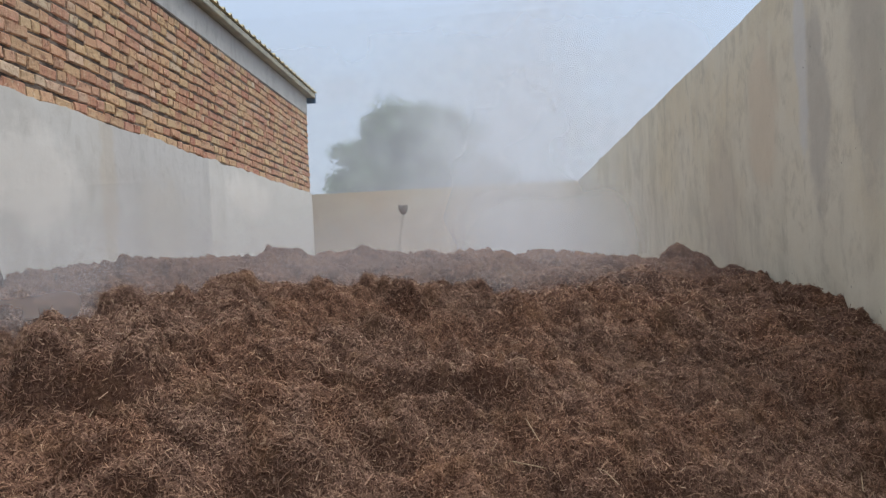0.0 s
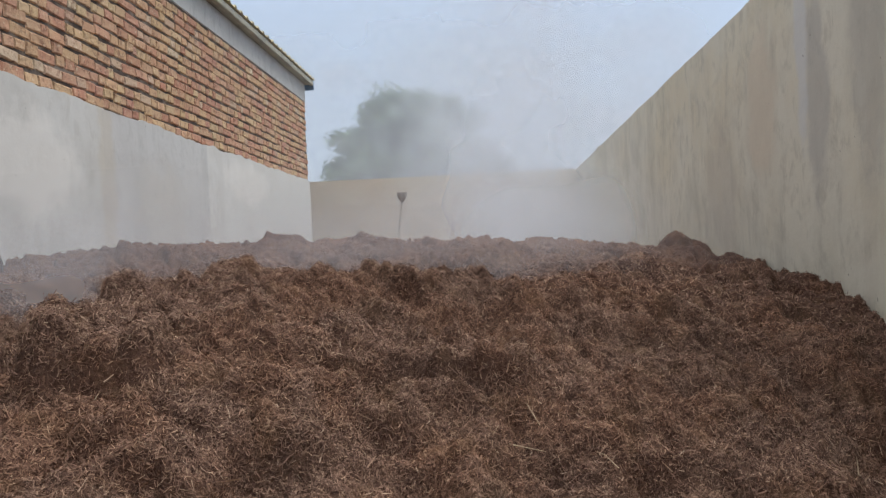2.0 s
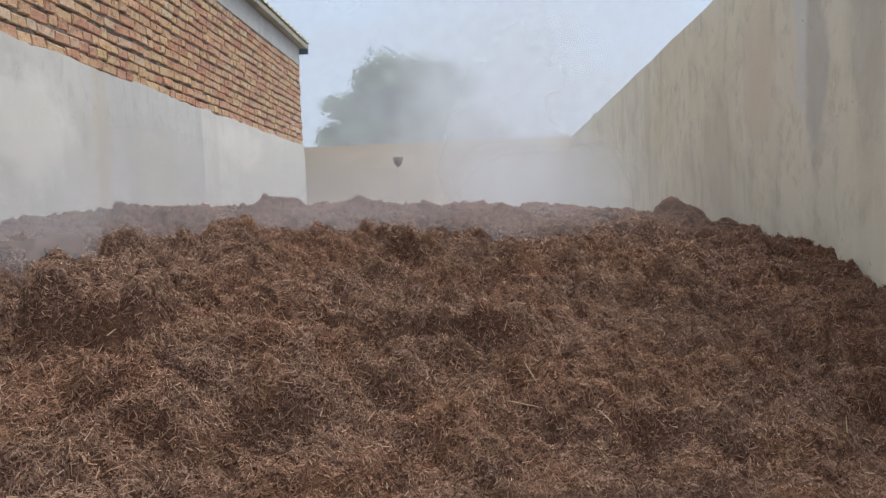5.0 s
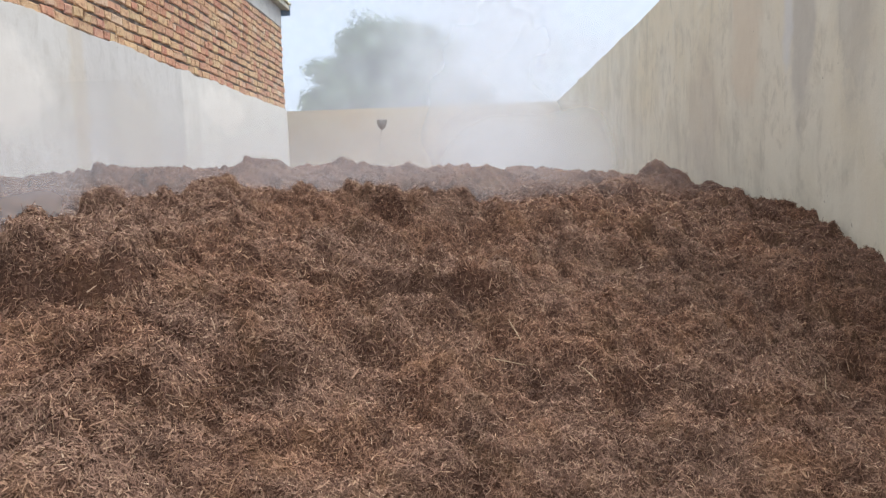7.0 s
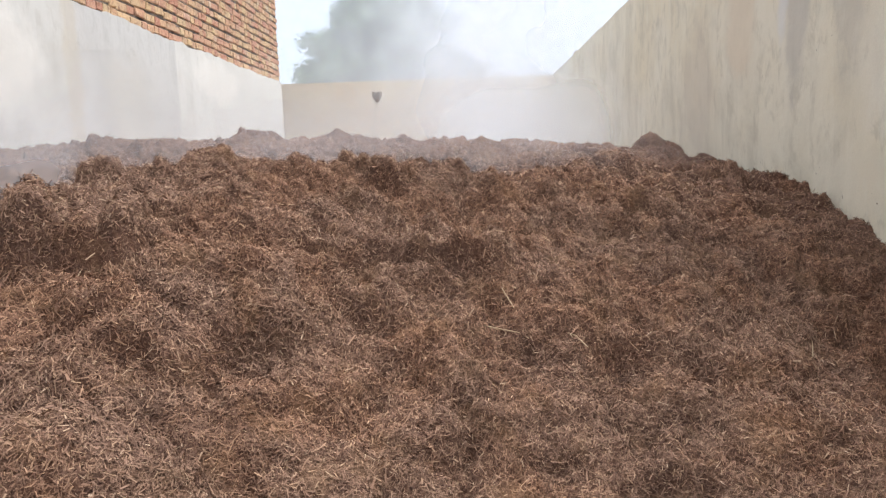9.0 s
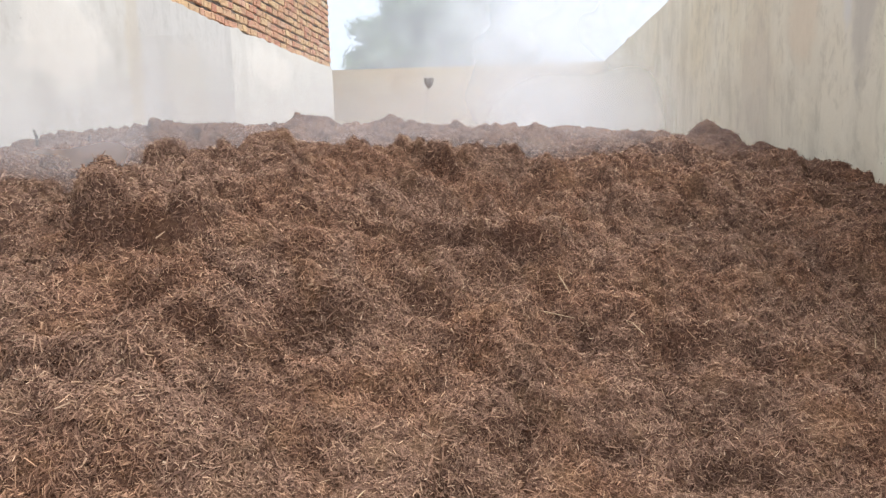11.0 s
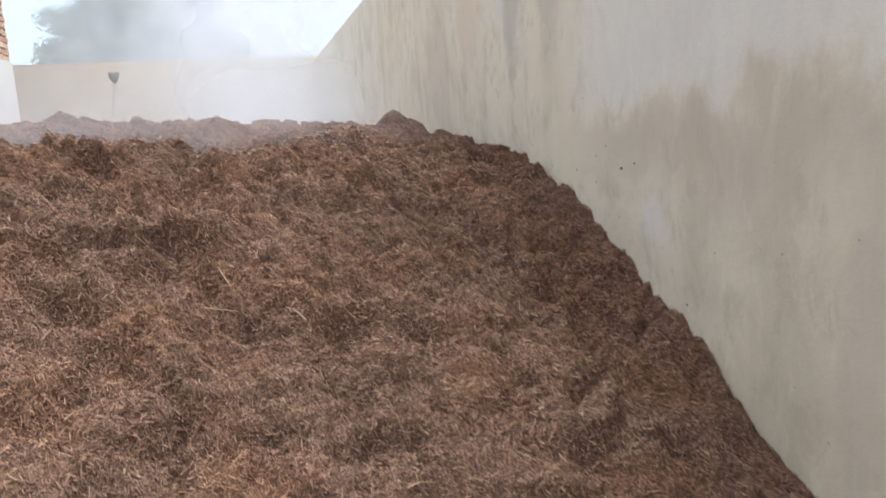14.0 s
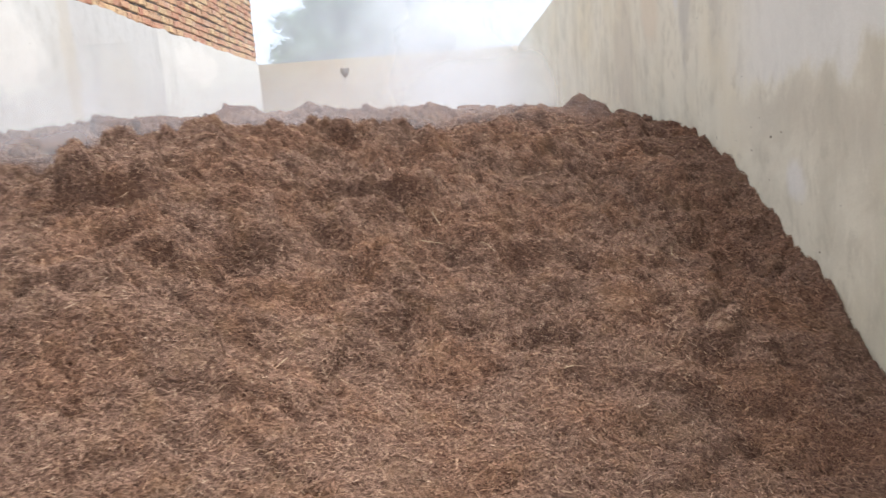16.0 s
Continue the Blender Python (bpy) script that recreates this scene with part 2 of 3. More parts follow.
M_BRICK_FAR = brick_clay("fired_brick_course", "island")
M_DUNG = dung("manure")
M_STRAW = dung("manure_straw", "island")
M_STALK = plain("dry_stalk", (0.42, 0.32, 0.21), (0.30, 0.21, 0.135), 30.0, 0.7)
M_SHEET = plain("roof_sheet", (0.66, 0.58, 0.34), (0.50, 0.45, 0.30), 3.0, 0.6, 0.0)
M_FASCIA = plain("fascia_steel", (0.42, 0.40, 0.31), (0.32, 0.31, 0.26), 4.0, 0.6)
M_BLUE = plain("blue_paint", (0.10, 0.19, 0.30), (0.08, 0.14, 0.22), 8.0, 0.5)
M_EARTH = plain("earth", (0.16, 0.12, 0.085), (0.10, 0.075, 0.055), 1.2, 0.95)
M_TIN = plain("grey_tin", (0.44, 0.42, 0.39), (0.30, 0.285, 0.265), 20.0, 0.6, 0.0)
M_POLE = plain("weathered_cane", (0.40, 0.37, 0.31), (0.28, 0.25, 0.20), 20.0, 0.8)
M_STAKE = plain("dark_stake", (0.07, 0.06, 0.05), (0.12, 0.10, 0.08), 20.0, 0.9)
M_BARK = plain("bark", (0.16, 0.13, 0.10), (0.09, 0.075, 0.06), 5.0, 0.95)


def leaf_mat():
    k = Mat("green_leaf", rough=0.6, spec=0.25)
    k.colour(k.ramp(k.value_of("island"), (0.0, (0.07, 0.125, 0.035)), (0.5, (0.105, 0.18, 0.05)), (1.0, (0.155, 0.245, 0.08))))
    return k.m


def steam_mat():
    """White water droplets that scatter light both ways."""
    k = Mat("steam", rough=1.0, spec=0.0)
    k.n.remove(k.b)
    d, tr, mx = k.n.new("ShaderNodeBsdfDiffuse"), k.n.new("ShaderNodeBsdfTranslucent"), k.n.new("ShaderNodeMixShader")
    clear, film, amount = k.n.new("ShaderNodeBsdfTransparent"), k.n.new("ShaderNodeMixShader"), k.n.new("ShaderNodeAttribute")
    amount.attribute_name = "thickness"
    for s in (d, tr):
        s.inputs["Color"].default_value = (0.84, 0.868, 0.92, 1)
    k.l.new(d.outputs[0], mx.inputs[1]), k.l.new(tr.outputs[0], mx.inputs[2])
    wisps = k.math("MULTIPLY", amount.outputs["Fac"], k.span(k.noise(1.5, 2, 0.5), 0.2, 0.8, 0.88, 1.12))
    k.l.new(wisps, film.inputs[0]), k.l.new(clear.outputs[0], film.inputs[1]), k.l.new(mx.outputs[0], film.inputs[2])
    k.l.new(film.outputs[0], k.n["Material Output"].inputs["Surface"])
    return k.m


M_LEAF, M_STEAM = leaf_mat(), steam_mat()


# ---- building blocks ----
def mesh_from(name, verts, faces, material, smooth=False):
    me = bpy.data.meshes.new(name)
    me.from_pydata([tuple(map(float, v)) for v in verts], [], faces)
    me.materials.append(material)
    if smooth:
        me.polygons.foreach_set("use_smooth", [True] * len(me.polygons))
    me.update()
    return me


def mesh_arrays(name, verts, faces, material, smooth=False):
    """A mesh from arrays: verts n x 3, faces n x 3 or n x 4."""
    me = bpy.data.meshes.new(name)
    n, k = faces.shape
    me.vertices.add(len(verts))
    me.vertices.foreach_set("co", np.ascontiguousarray(verts, dtype=np.float32).ravel())
    me.loops.add(n * k)
    me.loops.foreach_set("vertex_index", np.ascontiguousarray(faces, dtype=np.int32).ravel())
    me.polygons.add(n)
    me.polygons.foreach_set("loop_start", np.arange(0, n * k, k, dtype=np.int32))
    me.polygons.foreach_set("use_smooth", np.full(n, smooth))
    me.materials.append(material)
    me.update(calc_edges=True)
    return me


def part(name, bm, material, parent, label=""):
    """Links a bmesh as one mesh object under a thing or a part."""
    me = bpy.data.meshes.new(name)
    bm.to_mesh(me)
    bm.free()
    me.materials.append(material)
    ob = new(name, me)
    ob.parent = parent
    return tagged(ob, label)


def thing(name, label, category, at=(0, 0, 0), group="", kind=""):
    ob = new(name)
    ob.location = at
    return tagged(ob, label, category, group, kind)


def box(bm, lo, hi, bevel=0.0):
    r = bmesh.ops.create_cube(bm, size=1.0)
    for v in r["verts"]:
        v.co = [l + (c + 0.5) * (h - l) for l, h, c in zip(lo, hi, v.co)]
    if bevel:
        edges = list({e for v in r["verts"] for e in v.link_edges})
        bmesh.ops.bevel(bm, geom=edges, offset=bevel, segments=2, affect="EDGES")


def tube(bm, path, radii, sides=8):
    """A tapered tube along points, closed at both ends."""
    rings = []
    for i, p in enumerate(path):
        a, b = Vector(path[max(0, i - 1)]), Vector(path[min(len(path) - 1, i + 1)])
        d = (b - a).normalized()
        u = d.cross(Vector((0.31, 0.95, 0.07))).normalized()
        w = d.cross(u)
        rings.append([bm.verts.new(Vector(p) + (u * math.cos(t) + w * math.sin(t)) * radii[i])
                      for t in (2 * math.pi * j / sides for j in range(sides))])
    for r0, r1 in zip(rings, rings[1:]):
        for j in range(sides):
            bm.faces.new((r0[j], r0[(j + 1) % sides], r1[(j + 1) % sides], r1[j]))
    bm.faces.new(rings[0][::-1]), bm.faces.new(rings[-1])


def slab_along_y(name, x_face, x_back, y0, y1, z0, z1, material, ragged=0.006, wave=0.004, step=0.12, seed=1):
    """A wall with thickness that runs along y, its top edge worn and its face slightly uneven."""
    ny, nz = max(2, int((y1 - y0) / step)), 10
    ys, s = np.linspace(y0, y1, ny), np.linspace(0, 1, nz)
    top = z1 + (vnoise(ys * 7, ys * 0 + 3.3, seed) - 0.5) * 2 * ragged + (vnoise(ys * 23, ys * 0 + 8.1, seed) - 0.5) * ragged
    sign = 1 if x_face > x_back else -1
    verts, faces = [], []
    for j in range(nz):
        for i in range(ny):
            z = z0 + (top[i] - z0) * s[j]
            off = float(vnoise(np.array(ys[i] * 1.3), np.array(z * 1.3), seed + 5)) - 0.5
            edge = 0.006 if j == nz - 1 else 0.0
            verts.append((x_face + sign * (off * 2 * wave - edge), ys[i], z))
    for i in range(ny):
        verts.append((x_back, ys[i], top[i])), verts.append((x_back, ys[i], z0))
    def back(i, k): return ny * nz + 2 * i + k
    for j in range(nz - 1):
        for i in range(ny - 1):
            faces.append((j * ny + i, j * ny + i + 1, (j + 1) * ny + i + 1, (j + 1) * ny + i))
    for i in range(ny - 1):
        t = (nz - 1) * ny + i
        faces.append((t, t + 1, back(i + 1, 0), back(i, 0)))
        faces.append((back(i, 0), back(i + 1, 0), back(i + 1, 1), back(i, 1)))
        faces.append((back(i, 1), back(i + 1, 1), i + 1, i))
    for i in (0, ny - 1):
        faces.append(tuple([j * ny + i for j in range(nz)] + [back(i, 0), back(i, 1)]))
    me = mesh_from(name, verts, faces, material)
    bm = bmesh.new()
    bm.from_mesh(me)
    bmesh.ops.recalc_face_normals(bm, faces=bm.faces)
    bm.to_mesh(me)
    bm.free()
    return me


# ---- ground and yard walls ----
gv = [(x, y, 0.0) for y in (-400, -30, -7, 0, 13, 40, 400) for x in (-400, -30, -8, -3, 1.3, 30, 400)]
gf = [(j * 7 + i, j * 7 + i + 1, (j + 1) * 7 + i + 1, (j + 1) * 7 + i) for j in range(6) for i in range(6)]
tagged(new("ground", mesh_from("ground", gv, gf, M_EARTH)), "bare trodden brown earth of the yard", "ground", kind="structure")

wall_right = new("wall_right", slab_along_y("wall_right", RIGHT_X, RIGHT_X + 0.23, -7.0, BACK_Y + 0.23, 0.0, RIGHT_TOP, M_RIGHT, 0.003, 0.006, 0.1, 2))
tagged(wall_right, "tall yard wall in stained streaky grey-beige cement plaster", "wall", kind="structure")
back_me = slab_along_y("wall_back", -0.0, 0.23, -9.5, RIGHT_X - 0.003, 0.0, RIGHT_TOP, M_BACK, 0.003, 0.006, 0.12, 4)
wall_back = new("wall_back", back_me)
for v in back_me.vertices:
    x, y, z = v.co
    v.co = (y, BACK_Y + x, z)
back_me.update()
tagged(wall_back, "far yard wall in pale beige cement plaster behind steam", "wall", kind="structure")
front_me = slab_along_y("wall_front", 0.0, -0.23, LEFT_X + 0.02, RIGHT_X - 0.003, 0.0, 2.4, M_BACK, 0.007, 0.006, 0.3, 6)
for v in front_me.vertices:
    x, y, z = v.co
    v.co = (y, -6.7 + x, z)
front_me.update()
tagged(new("wall_front", front_me), "plain cement plastered wall closing the yard", "wall", kind="structure")

# mud splashed on the wall above the heap
M_MUD = plain("dried_mud", (0.10, 0.07, 0.05), (0.06, 0.045, 0.035), 30.0, 0.95)
for y, z, size in ((0.80, 1.18, 0.0070), (0.70, 1.20, 0.0050), (1.01, 1.12, 0.0040), (1.19, 1.16, 0.0045), (0.92, 1.26, 0.0040), (0.82, 1.00, 0.0040), (0.37, 0.76, 0.0050), (1.01, 1.22, 0.0035)):
    bm = bmesh.new()
    bmesh.ops.create_icosphere(bm, subdivisions=2, radius=size)
    for v in bm.verts:
        k = 1 + 0.45 * noise.noise(v.co * (1.3 / size) + Vector((y * 9, z * 7, 0)))
        v.co = (v.co.x * 0.3, v.co.y * k, v.co.z * k * 0.8)
    ob = part("mud_spot", bm, M_MUD, wall_right, "small dark splash of dried mud")
    ob.location = (RIGHT_X - 0.003, y, z)

# ---- the brick building along the yard ----
building = thing("brick_building", "long building of weathered brick above a plastered base, sheet roof", "building", (LEFT_X, BUILD_END, 0))


def under(ob, parent):
    """Parents ob, keeping the place it was built at."""
    ob.parent = parent
    ob.matrix_parent_inverse = Matrix.Translation(parent.location).inverted()
    return ob


for y0, y1, face, mat, label, seed in ((-7.0, 3.75, 0.012, M_LEFT_A, "pale grey cement plaster", 11),
                                       (3.75, 5.78, 0.012, M_LEFT_B, "smooth grey cement plaster patch", 11),
                                       (5.78, BUILD_END, 0.012, M_LEFT_C, "cream cement plaster", 11)):
    ob = new("plaster_panel", slab_along_y("plaster_panel", LEFT_X + face, LEFT_X - 0.05, y0, y1, 0.0, PLASTER_TOP + 0.006, mat, 0.016, 0.004, 0.06, seed))
    tagged(under(ob, building), label)

bm = bmesh.new()
box(bm, (LEFT_X - 0.28, -7.0, PLASTER_TOP - 0.12), (LEFT_X - 0.019, BUILD_END - 0.012, BRICK_TOP))
box(bm, (LEFT_X - 5.0, BUILD_END - 0.25, 0.0), (LEFT_X - 0.285, BUILD_END - 0.012, EAVE_Z))
brick_wall = under(part("brick_wall", bm, M_MORTAR, building, "brick wall with deep raked mortar joints"), building)
bm = bmesh.new()
box(bm, (LEFT_X - 0.30, -7.0, BRICK_TOP + 0.002), (LEFT_X - 0.004, BUILD_END - 0.004, EAVE_Z + 0.083), 0.008)
under(part("ring_beam", bm, M_CONCRETE, building, "grey cast concrete ring beam"), building)


def roof_mesh():
    """Ribbed sheet roof: ribs run across, so the eave shows a row of small bumps."""
    pitch, rib = 0.2, 0.028
    profile = []
    y = -7.0
    while y < BUILD_END + 0.12:
        profile += [(y, 0), (y + 0.09, 0), (y + 0.105, rib), (y + 0.145, rib), (y + 0.16, 0)]
        y += pitch
    verts, faces = [], []
    xs = (LEFT_X + 0.12, LEFT_X - 1.6, LEFT_X - 3.2, LEFT_X - 5.2)
    for x in xs:
        rise = EAVE_Z + 0.165 + (LEFT_X + 0.12 - x) * 0.09
        verts += [(x, py, rise + pz) for py, pz in profile]
        verts += [(x, py, rise + pz - 0.006) for py, pz in profile]
    n = len(profile)
    for i in range(len(xs) - 1):
        for j in range(n - 1):
            a, b = i * 2 * n + j, (i + 1) * 2 * n + j
            faces.append((a, a + 1, b + 1, b))
            faces.append((a + n, b + n, b + n + 1, a + n + 1))
    for j in range(n - 1):
        faces.append((j, j + n, j + n + 1, j + 1))
    return mesh_from("roof", verts, faces, M_SHEET)


roof = under(new("roof", roof_mesh()), building)
tagged(roof, "ribbed sheet roof with a yellowed edge")
bm = bmesh.new()
box(bm, (LEFT_X + 0.045, -7.0, EAVE_Z + 0.075), (LEFT_X + 0.10, BUILD_END + 0.13, EAVE_Z + 0.145), 0.006)
box(bm, (LEFT_X - 0.3, -7.0, EAVE_Z + 0.085), (LEFT_X + 0.042, BUILD_END + 0.12, EAVE_Z + 0.14), 0.004)
fascia = under(part("fascia", bm, M_FASCIA, building, "dark grey steel fascia under the eave"), building)
bm = bmesh.new()
box(bm, (LEFT_X - 0.28, BUILD_END + 0.132, EAVE_Z + 0.005), (LEFT_X + 0.104, BUILD_END + 0.15, EAVE_Z + 0.15), 0.004)
under(part("end_cap", bm, M_BLUE, building, "blue painted end of the eave"), building)

# a broken lump of mortar on the wall top
bm = bmesh.new()
bmesh.ops.create_icosphere(bm, subdivisions=2, radius=0.5)
for v in bm.verts:
    k = 1 + 0.35 * noise.noise(v.co * 2.3)
    v.co = (v.co.x * 0.15 * k, v.co.y * 0.11 * k, max(-0.02, v.co.z * 0.08 * k))
lump_me = bpy.data.meshes.new("mortar_lump")
bm.to_mesh(lump_me), bm.free()
lump_me.materials.append(M_RUBBLE)
lump = new("mortar_lump", lump_me)
lump.location = (RIGHT_X + 0.09, 9.45, RIGHT_TOP + 0.018)
tagged(lump, "broken lump of grey mortar lying on the wall top", "rubble")


# ---- the heap ----
def step(n, a, b):
    u = np.clip((n - a) / (b - a), 0, 1)
    return u * u * (3 - 2 * u)


# cuts through the heap along the yard: heights at these stations, from the toe over the crest and the trough to the far ridge
STATIONS = (-1.7, -0.75, -0.4, -0.15, 0.05, 0.2, 0.38, 0.6, 0.85, 1.15, 1.5, 2.1, 2.8, 4.6, 7)
AT_BUILDING = (-0.05, 0.4, 0.6, 0.74, 0.84, 0.92, 1, 1.1, 1.19, 1.28, 1.34, 1.38, 1.505, 1.4, -0.05)
FAR_LEFT = (-0.05, 0.41, 0.65, 0.81, 0.92, 1, 1.08, 1.17, 1.24, 1.3, 1.33, 1.385, 1.505, 1.4, -0.05)
LEFT_SLOPE = (-0.05, 0.47, 0.76, 0.93, 1.04, 1.1, 1.17, 1.24, 1.3, 1.36, 1.31, 1.36, 1.49, 1.4, -0.05)
MOUND_FOOT = (-0.05, 0.49, 0.82, 1.02, 1.07, 1.07, 1.13, 1.21, 1.29, 1.34, 1.3, 1.35, 1.49, 1.4, -0.05)
MOUND_EDGE = (-0.05, 0.52, 0.85, 1, 1.1, 1.17, 1.28, 1.33, 1.34, 1.35, 1.3, 1.34, 1.485, 1.4, -0.05)
MOUND = (-0.05, 0.56, 0.86, 0.98, 1.08, 1.15, 1.27, 1.32, 1.37, 1.37, 1.31, 1.34, 1.47, 1.4, -0.05)
SHOULDER = (-0.05, 0.48, 0.71, 0.85, 0.94, 1.04, 1.15, 1.25, 1.3, 1.36, 1.29, 1.35, 1.45, 1.4, -0.05)
LEFT_FACE = (-0.05, 0.42, 0.55, 0.61, 0.72, 0.82, 0.94, 1.11, 1.21, 1.335, 1.27, 1.37, 1.43, 1.4, -0.05)
MIDDLE = (-0.05, 0.34, 0.44, 0.5, 0.63, 0.74, 0.84, 1.05, 1.11, 1.285, 1.28, 1.365, 1.405, 1.38, -0.05)
RIGHT_FACE = (-0.05, 0.31, 0.4, 0.51, 0.62, 0.7, 0.79, 0.91, 1.04, 1.225, 1.32, 1.33, 1.39, 1.36, -0.05)
RIGHT_SLOPE = (-0.05, 0.28, 0.35, 0.5, 0.66, 0.73, 0.77, 0.84, 0.95, 1.11, 1.25, 1.3, 1.375, 1.3, -0.05)
NEAR_WALL = (-0.05, 0.24, 0.29, 0.46, 0.58, 0.64, 0.67, 0.71, 0.89, 1.09, 1.145, 1.25, 1.34, 0.98, -0.05)
AT_WALL = (-0.05, 0.21, 0.31, 0.4, 0.49, 0.59, 0.69, 0.78, 0.88, 1.03, 1.15, 1.18, 1.26, 0.67, -0.05)
CUTS = ((-3, AT_BUILDING), (-2.4, FAR_LEFT), (-1.9, LEFT_SLOPE), (-1.54, MOUND_FOOT), (-1.34, MOUND_EDGE), (-1.05, MOUND), (-0.75, SHOULDER), (-0.4, LEFT_FACE), (-0.05, MIDDLE), (0.3, RIGHT_FACE), (0.65, RIGHT_SLOPE), (1, NEAR_WALL), (1.335, AT_WALL))
RIDGE_CLODS = (    # x, y, radius across, radius along, height
    (-1.93, 2.55, 0.09, 0.12, 0.10), (-2.2, 2.6, 0.18, 0.14, 0.06), (-1.42, 2.75, 0.17, 0.16, 0.085), (-0.92, 2.8, 0.14, 0.14, 0.07), (-0.60, 2.8, 0.15, 0.15, 0.075),
    (-0.30, 2.75, 0.13, 0.12, 0.05), (-0.12, 2.2, 0.12, 0.12, 0.07), (0.36, 2.7, 0.10, 0.12, 0.05), (0.56, 2.75, 0.13, 0.14, 0.06), (0.92, 2.88, 0.15, 0.15, 0.115), (1.12, 2.6, 0.1, 0.1, 0.04),
)
SPURS = (    # long ridges and hollows that run over the face: from x, y to x, y, width, height
    (-1, 0.17, -0.89, 0.13, 0.07, -0.02), (-0.23, 1.87, 0.15, 1.18, 0.07, 0.02), (0.15, 1.18, 0.49, 1.18, 0.06, 0.02), (-1.18, -0.27, -0.96, -0.19, 0.1, 0.03), (-0.78, 0.2, -0.67, 0.1, 0.07, -0.03),
    (0.41, 2.54, 0.64, 2.49, 0.1, 0.02), (-0.67, -0.11, -0.35, 0.2, 0.08, -0.01),
)
FACE_CLODS = (    # clods and hollows of the upper face: x, y, radius across, radius along, height
    (1.14, 1.89, 0.28, 0.14, 0.03), (0.84, 0.8, 0.14, 0.07, -0.05), (-0.42, 1.13, 0.28, 0.1, 0.05), (-0.15, 2.09, 0.28, 0.07, 0.04), (0.95, 1.68, 0.1, 0.14, 0.04),
    (0.98, 1.02, 0.1, 0.14, 0.04), (0.12, 0.94, 0.28, 0.1, -0.03), (0.51, 0.92, 0.1, 0.14, 0.03), (0.78, 1.14, 0.1, 0.14, -0.04), (-0.59, 2.44, 0.28, 0.14, 0.04),
    (-0.41, 0.4, 0.1, 0.07, 0.04), (-0.07, 0.38, 0.1, 0.14, -0.03), (0.61, 1.31, 0.14, 0.14, 0.03), (0.22, 0.47, 0.2, 0.07, 0.03), (-0.51, 0.93, 0.1, 0.14, -0.03),
    (1.28, 1.41, 0.28, 0.1, -0.03), (1.08, 0.79, 0.1, 0.1, 0.03), (-0.64, 0.48, 0.1, 0.14, 0.03),
)
FOOT_CLODS = (    # the same lower down
    (-0.95, -0.02, 0.2, 0.07, 0.06), (-0.88, -0.37, 0.2, 0.1, 0.07), (-0.76, 0.08, 0.1, 0.07, -0.07), (-0.2, 0.21, 0.1, 0.14, 0.05),
    (-0.76, 0.24, 0.2, 0.07, 0.03), (0.68, -0.26, 0.28, 0.1, -0.04), (0.83, -0.01, 0.14, 0.1, 0.04), (-0.63, -0.24, 0.28, 0.07, -0.04), (-0.47, 0.28, 0.1, 0.07, -0.05),
    (-0.87, 0.02, 0.1, 0.1, 0.04), (-0.96, -0.13, 0.1, 0.07, -0.03), (-0.75, 0.06, 0.1, 0.1, -0.03), (0.41, 0.2, 0.1, 0.07, 0.03),
)
BLOCKS = (    # clods that stand proud with steep sides: x, y, half width, half depth, top, fall of the top across, softness
    (-1.20, 0.25, 0.165, 0.155, 1.30, 0.09, 0.16), (-1.36, 0.77, 0.055, 0.055, 1.43, 0.0, 0.5), (-1.0, 1.04, 0.18, 0.11, 1.405, 0.08, 0.5),
    (-0.20, 0.635, 0.13, 0.075, 1.135, 0.0, 0.25), (-0.34, 0.77, 0.09, 0.07, 1.20, 0.0, 0.35), (-0.64, 0.63, 0.12, 0.07, 1.25, 0.3, 0.3), (-0.78, 0.30, 0.10, 0.08, 1.17, 0.1, 0.3), (0.42, 1.56, 0.15, 0.12, 1.36, 0.0, 0.5), (0.97, 1.85, 0.14, 0.10, 1.285, 0.0, 0.5),
)


def along(q, at, heights):
    """A smooth curve through heights at given stations, on arrays."""
    at, h = np.array(at), np.array(heights)
    q = np.clip(q, at[0], at[-1])
    k = np.clip(np.searchsorted(at, q, side="right") - 1, 0, len(at) - 2)
    tangent = np.gradient(h, at)
    tangent[1:-1] = (h[2:] - h[:-2]) / (at[2:] - at[:-2])
    d = at[k + 1] - at[k]
    u = (q - at[k]) / d
    return ((2 * u ** 3 - 3 * u * u + 1) * h[k] + (u ** 3 - 2 * u * u + u) * d * tangent[k]
            + (3 * u * u - 2 * u ** 3) * h[k + 1] + (u ** 3 - u * u) * d * tangent[k + 1])


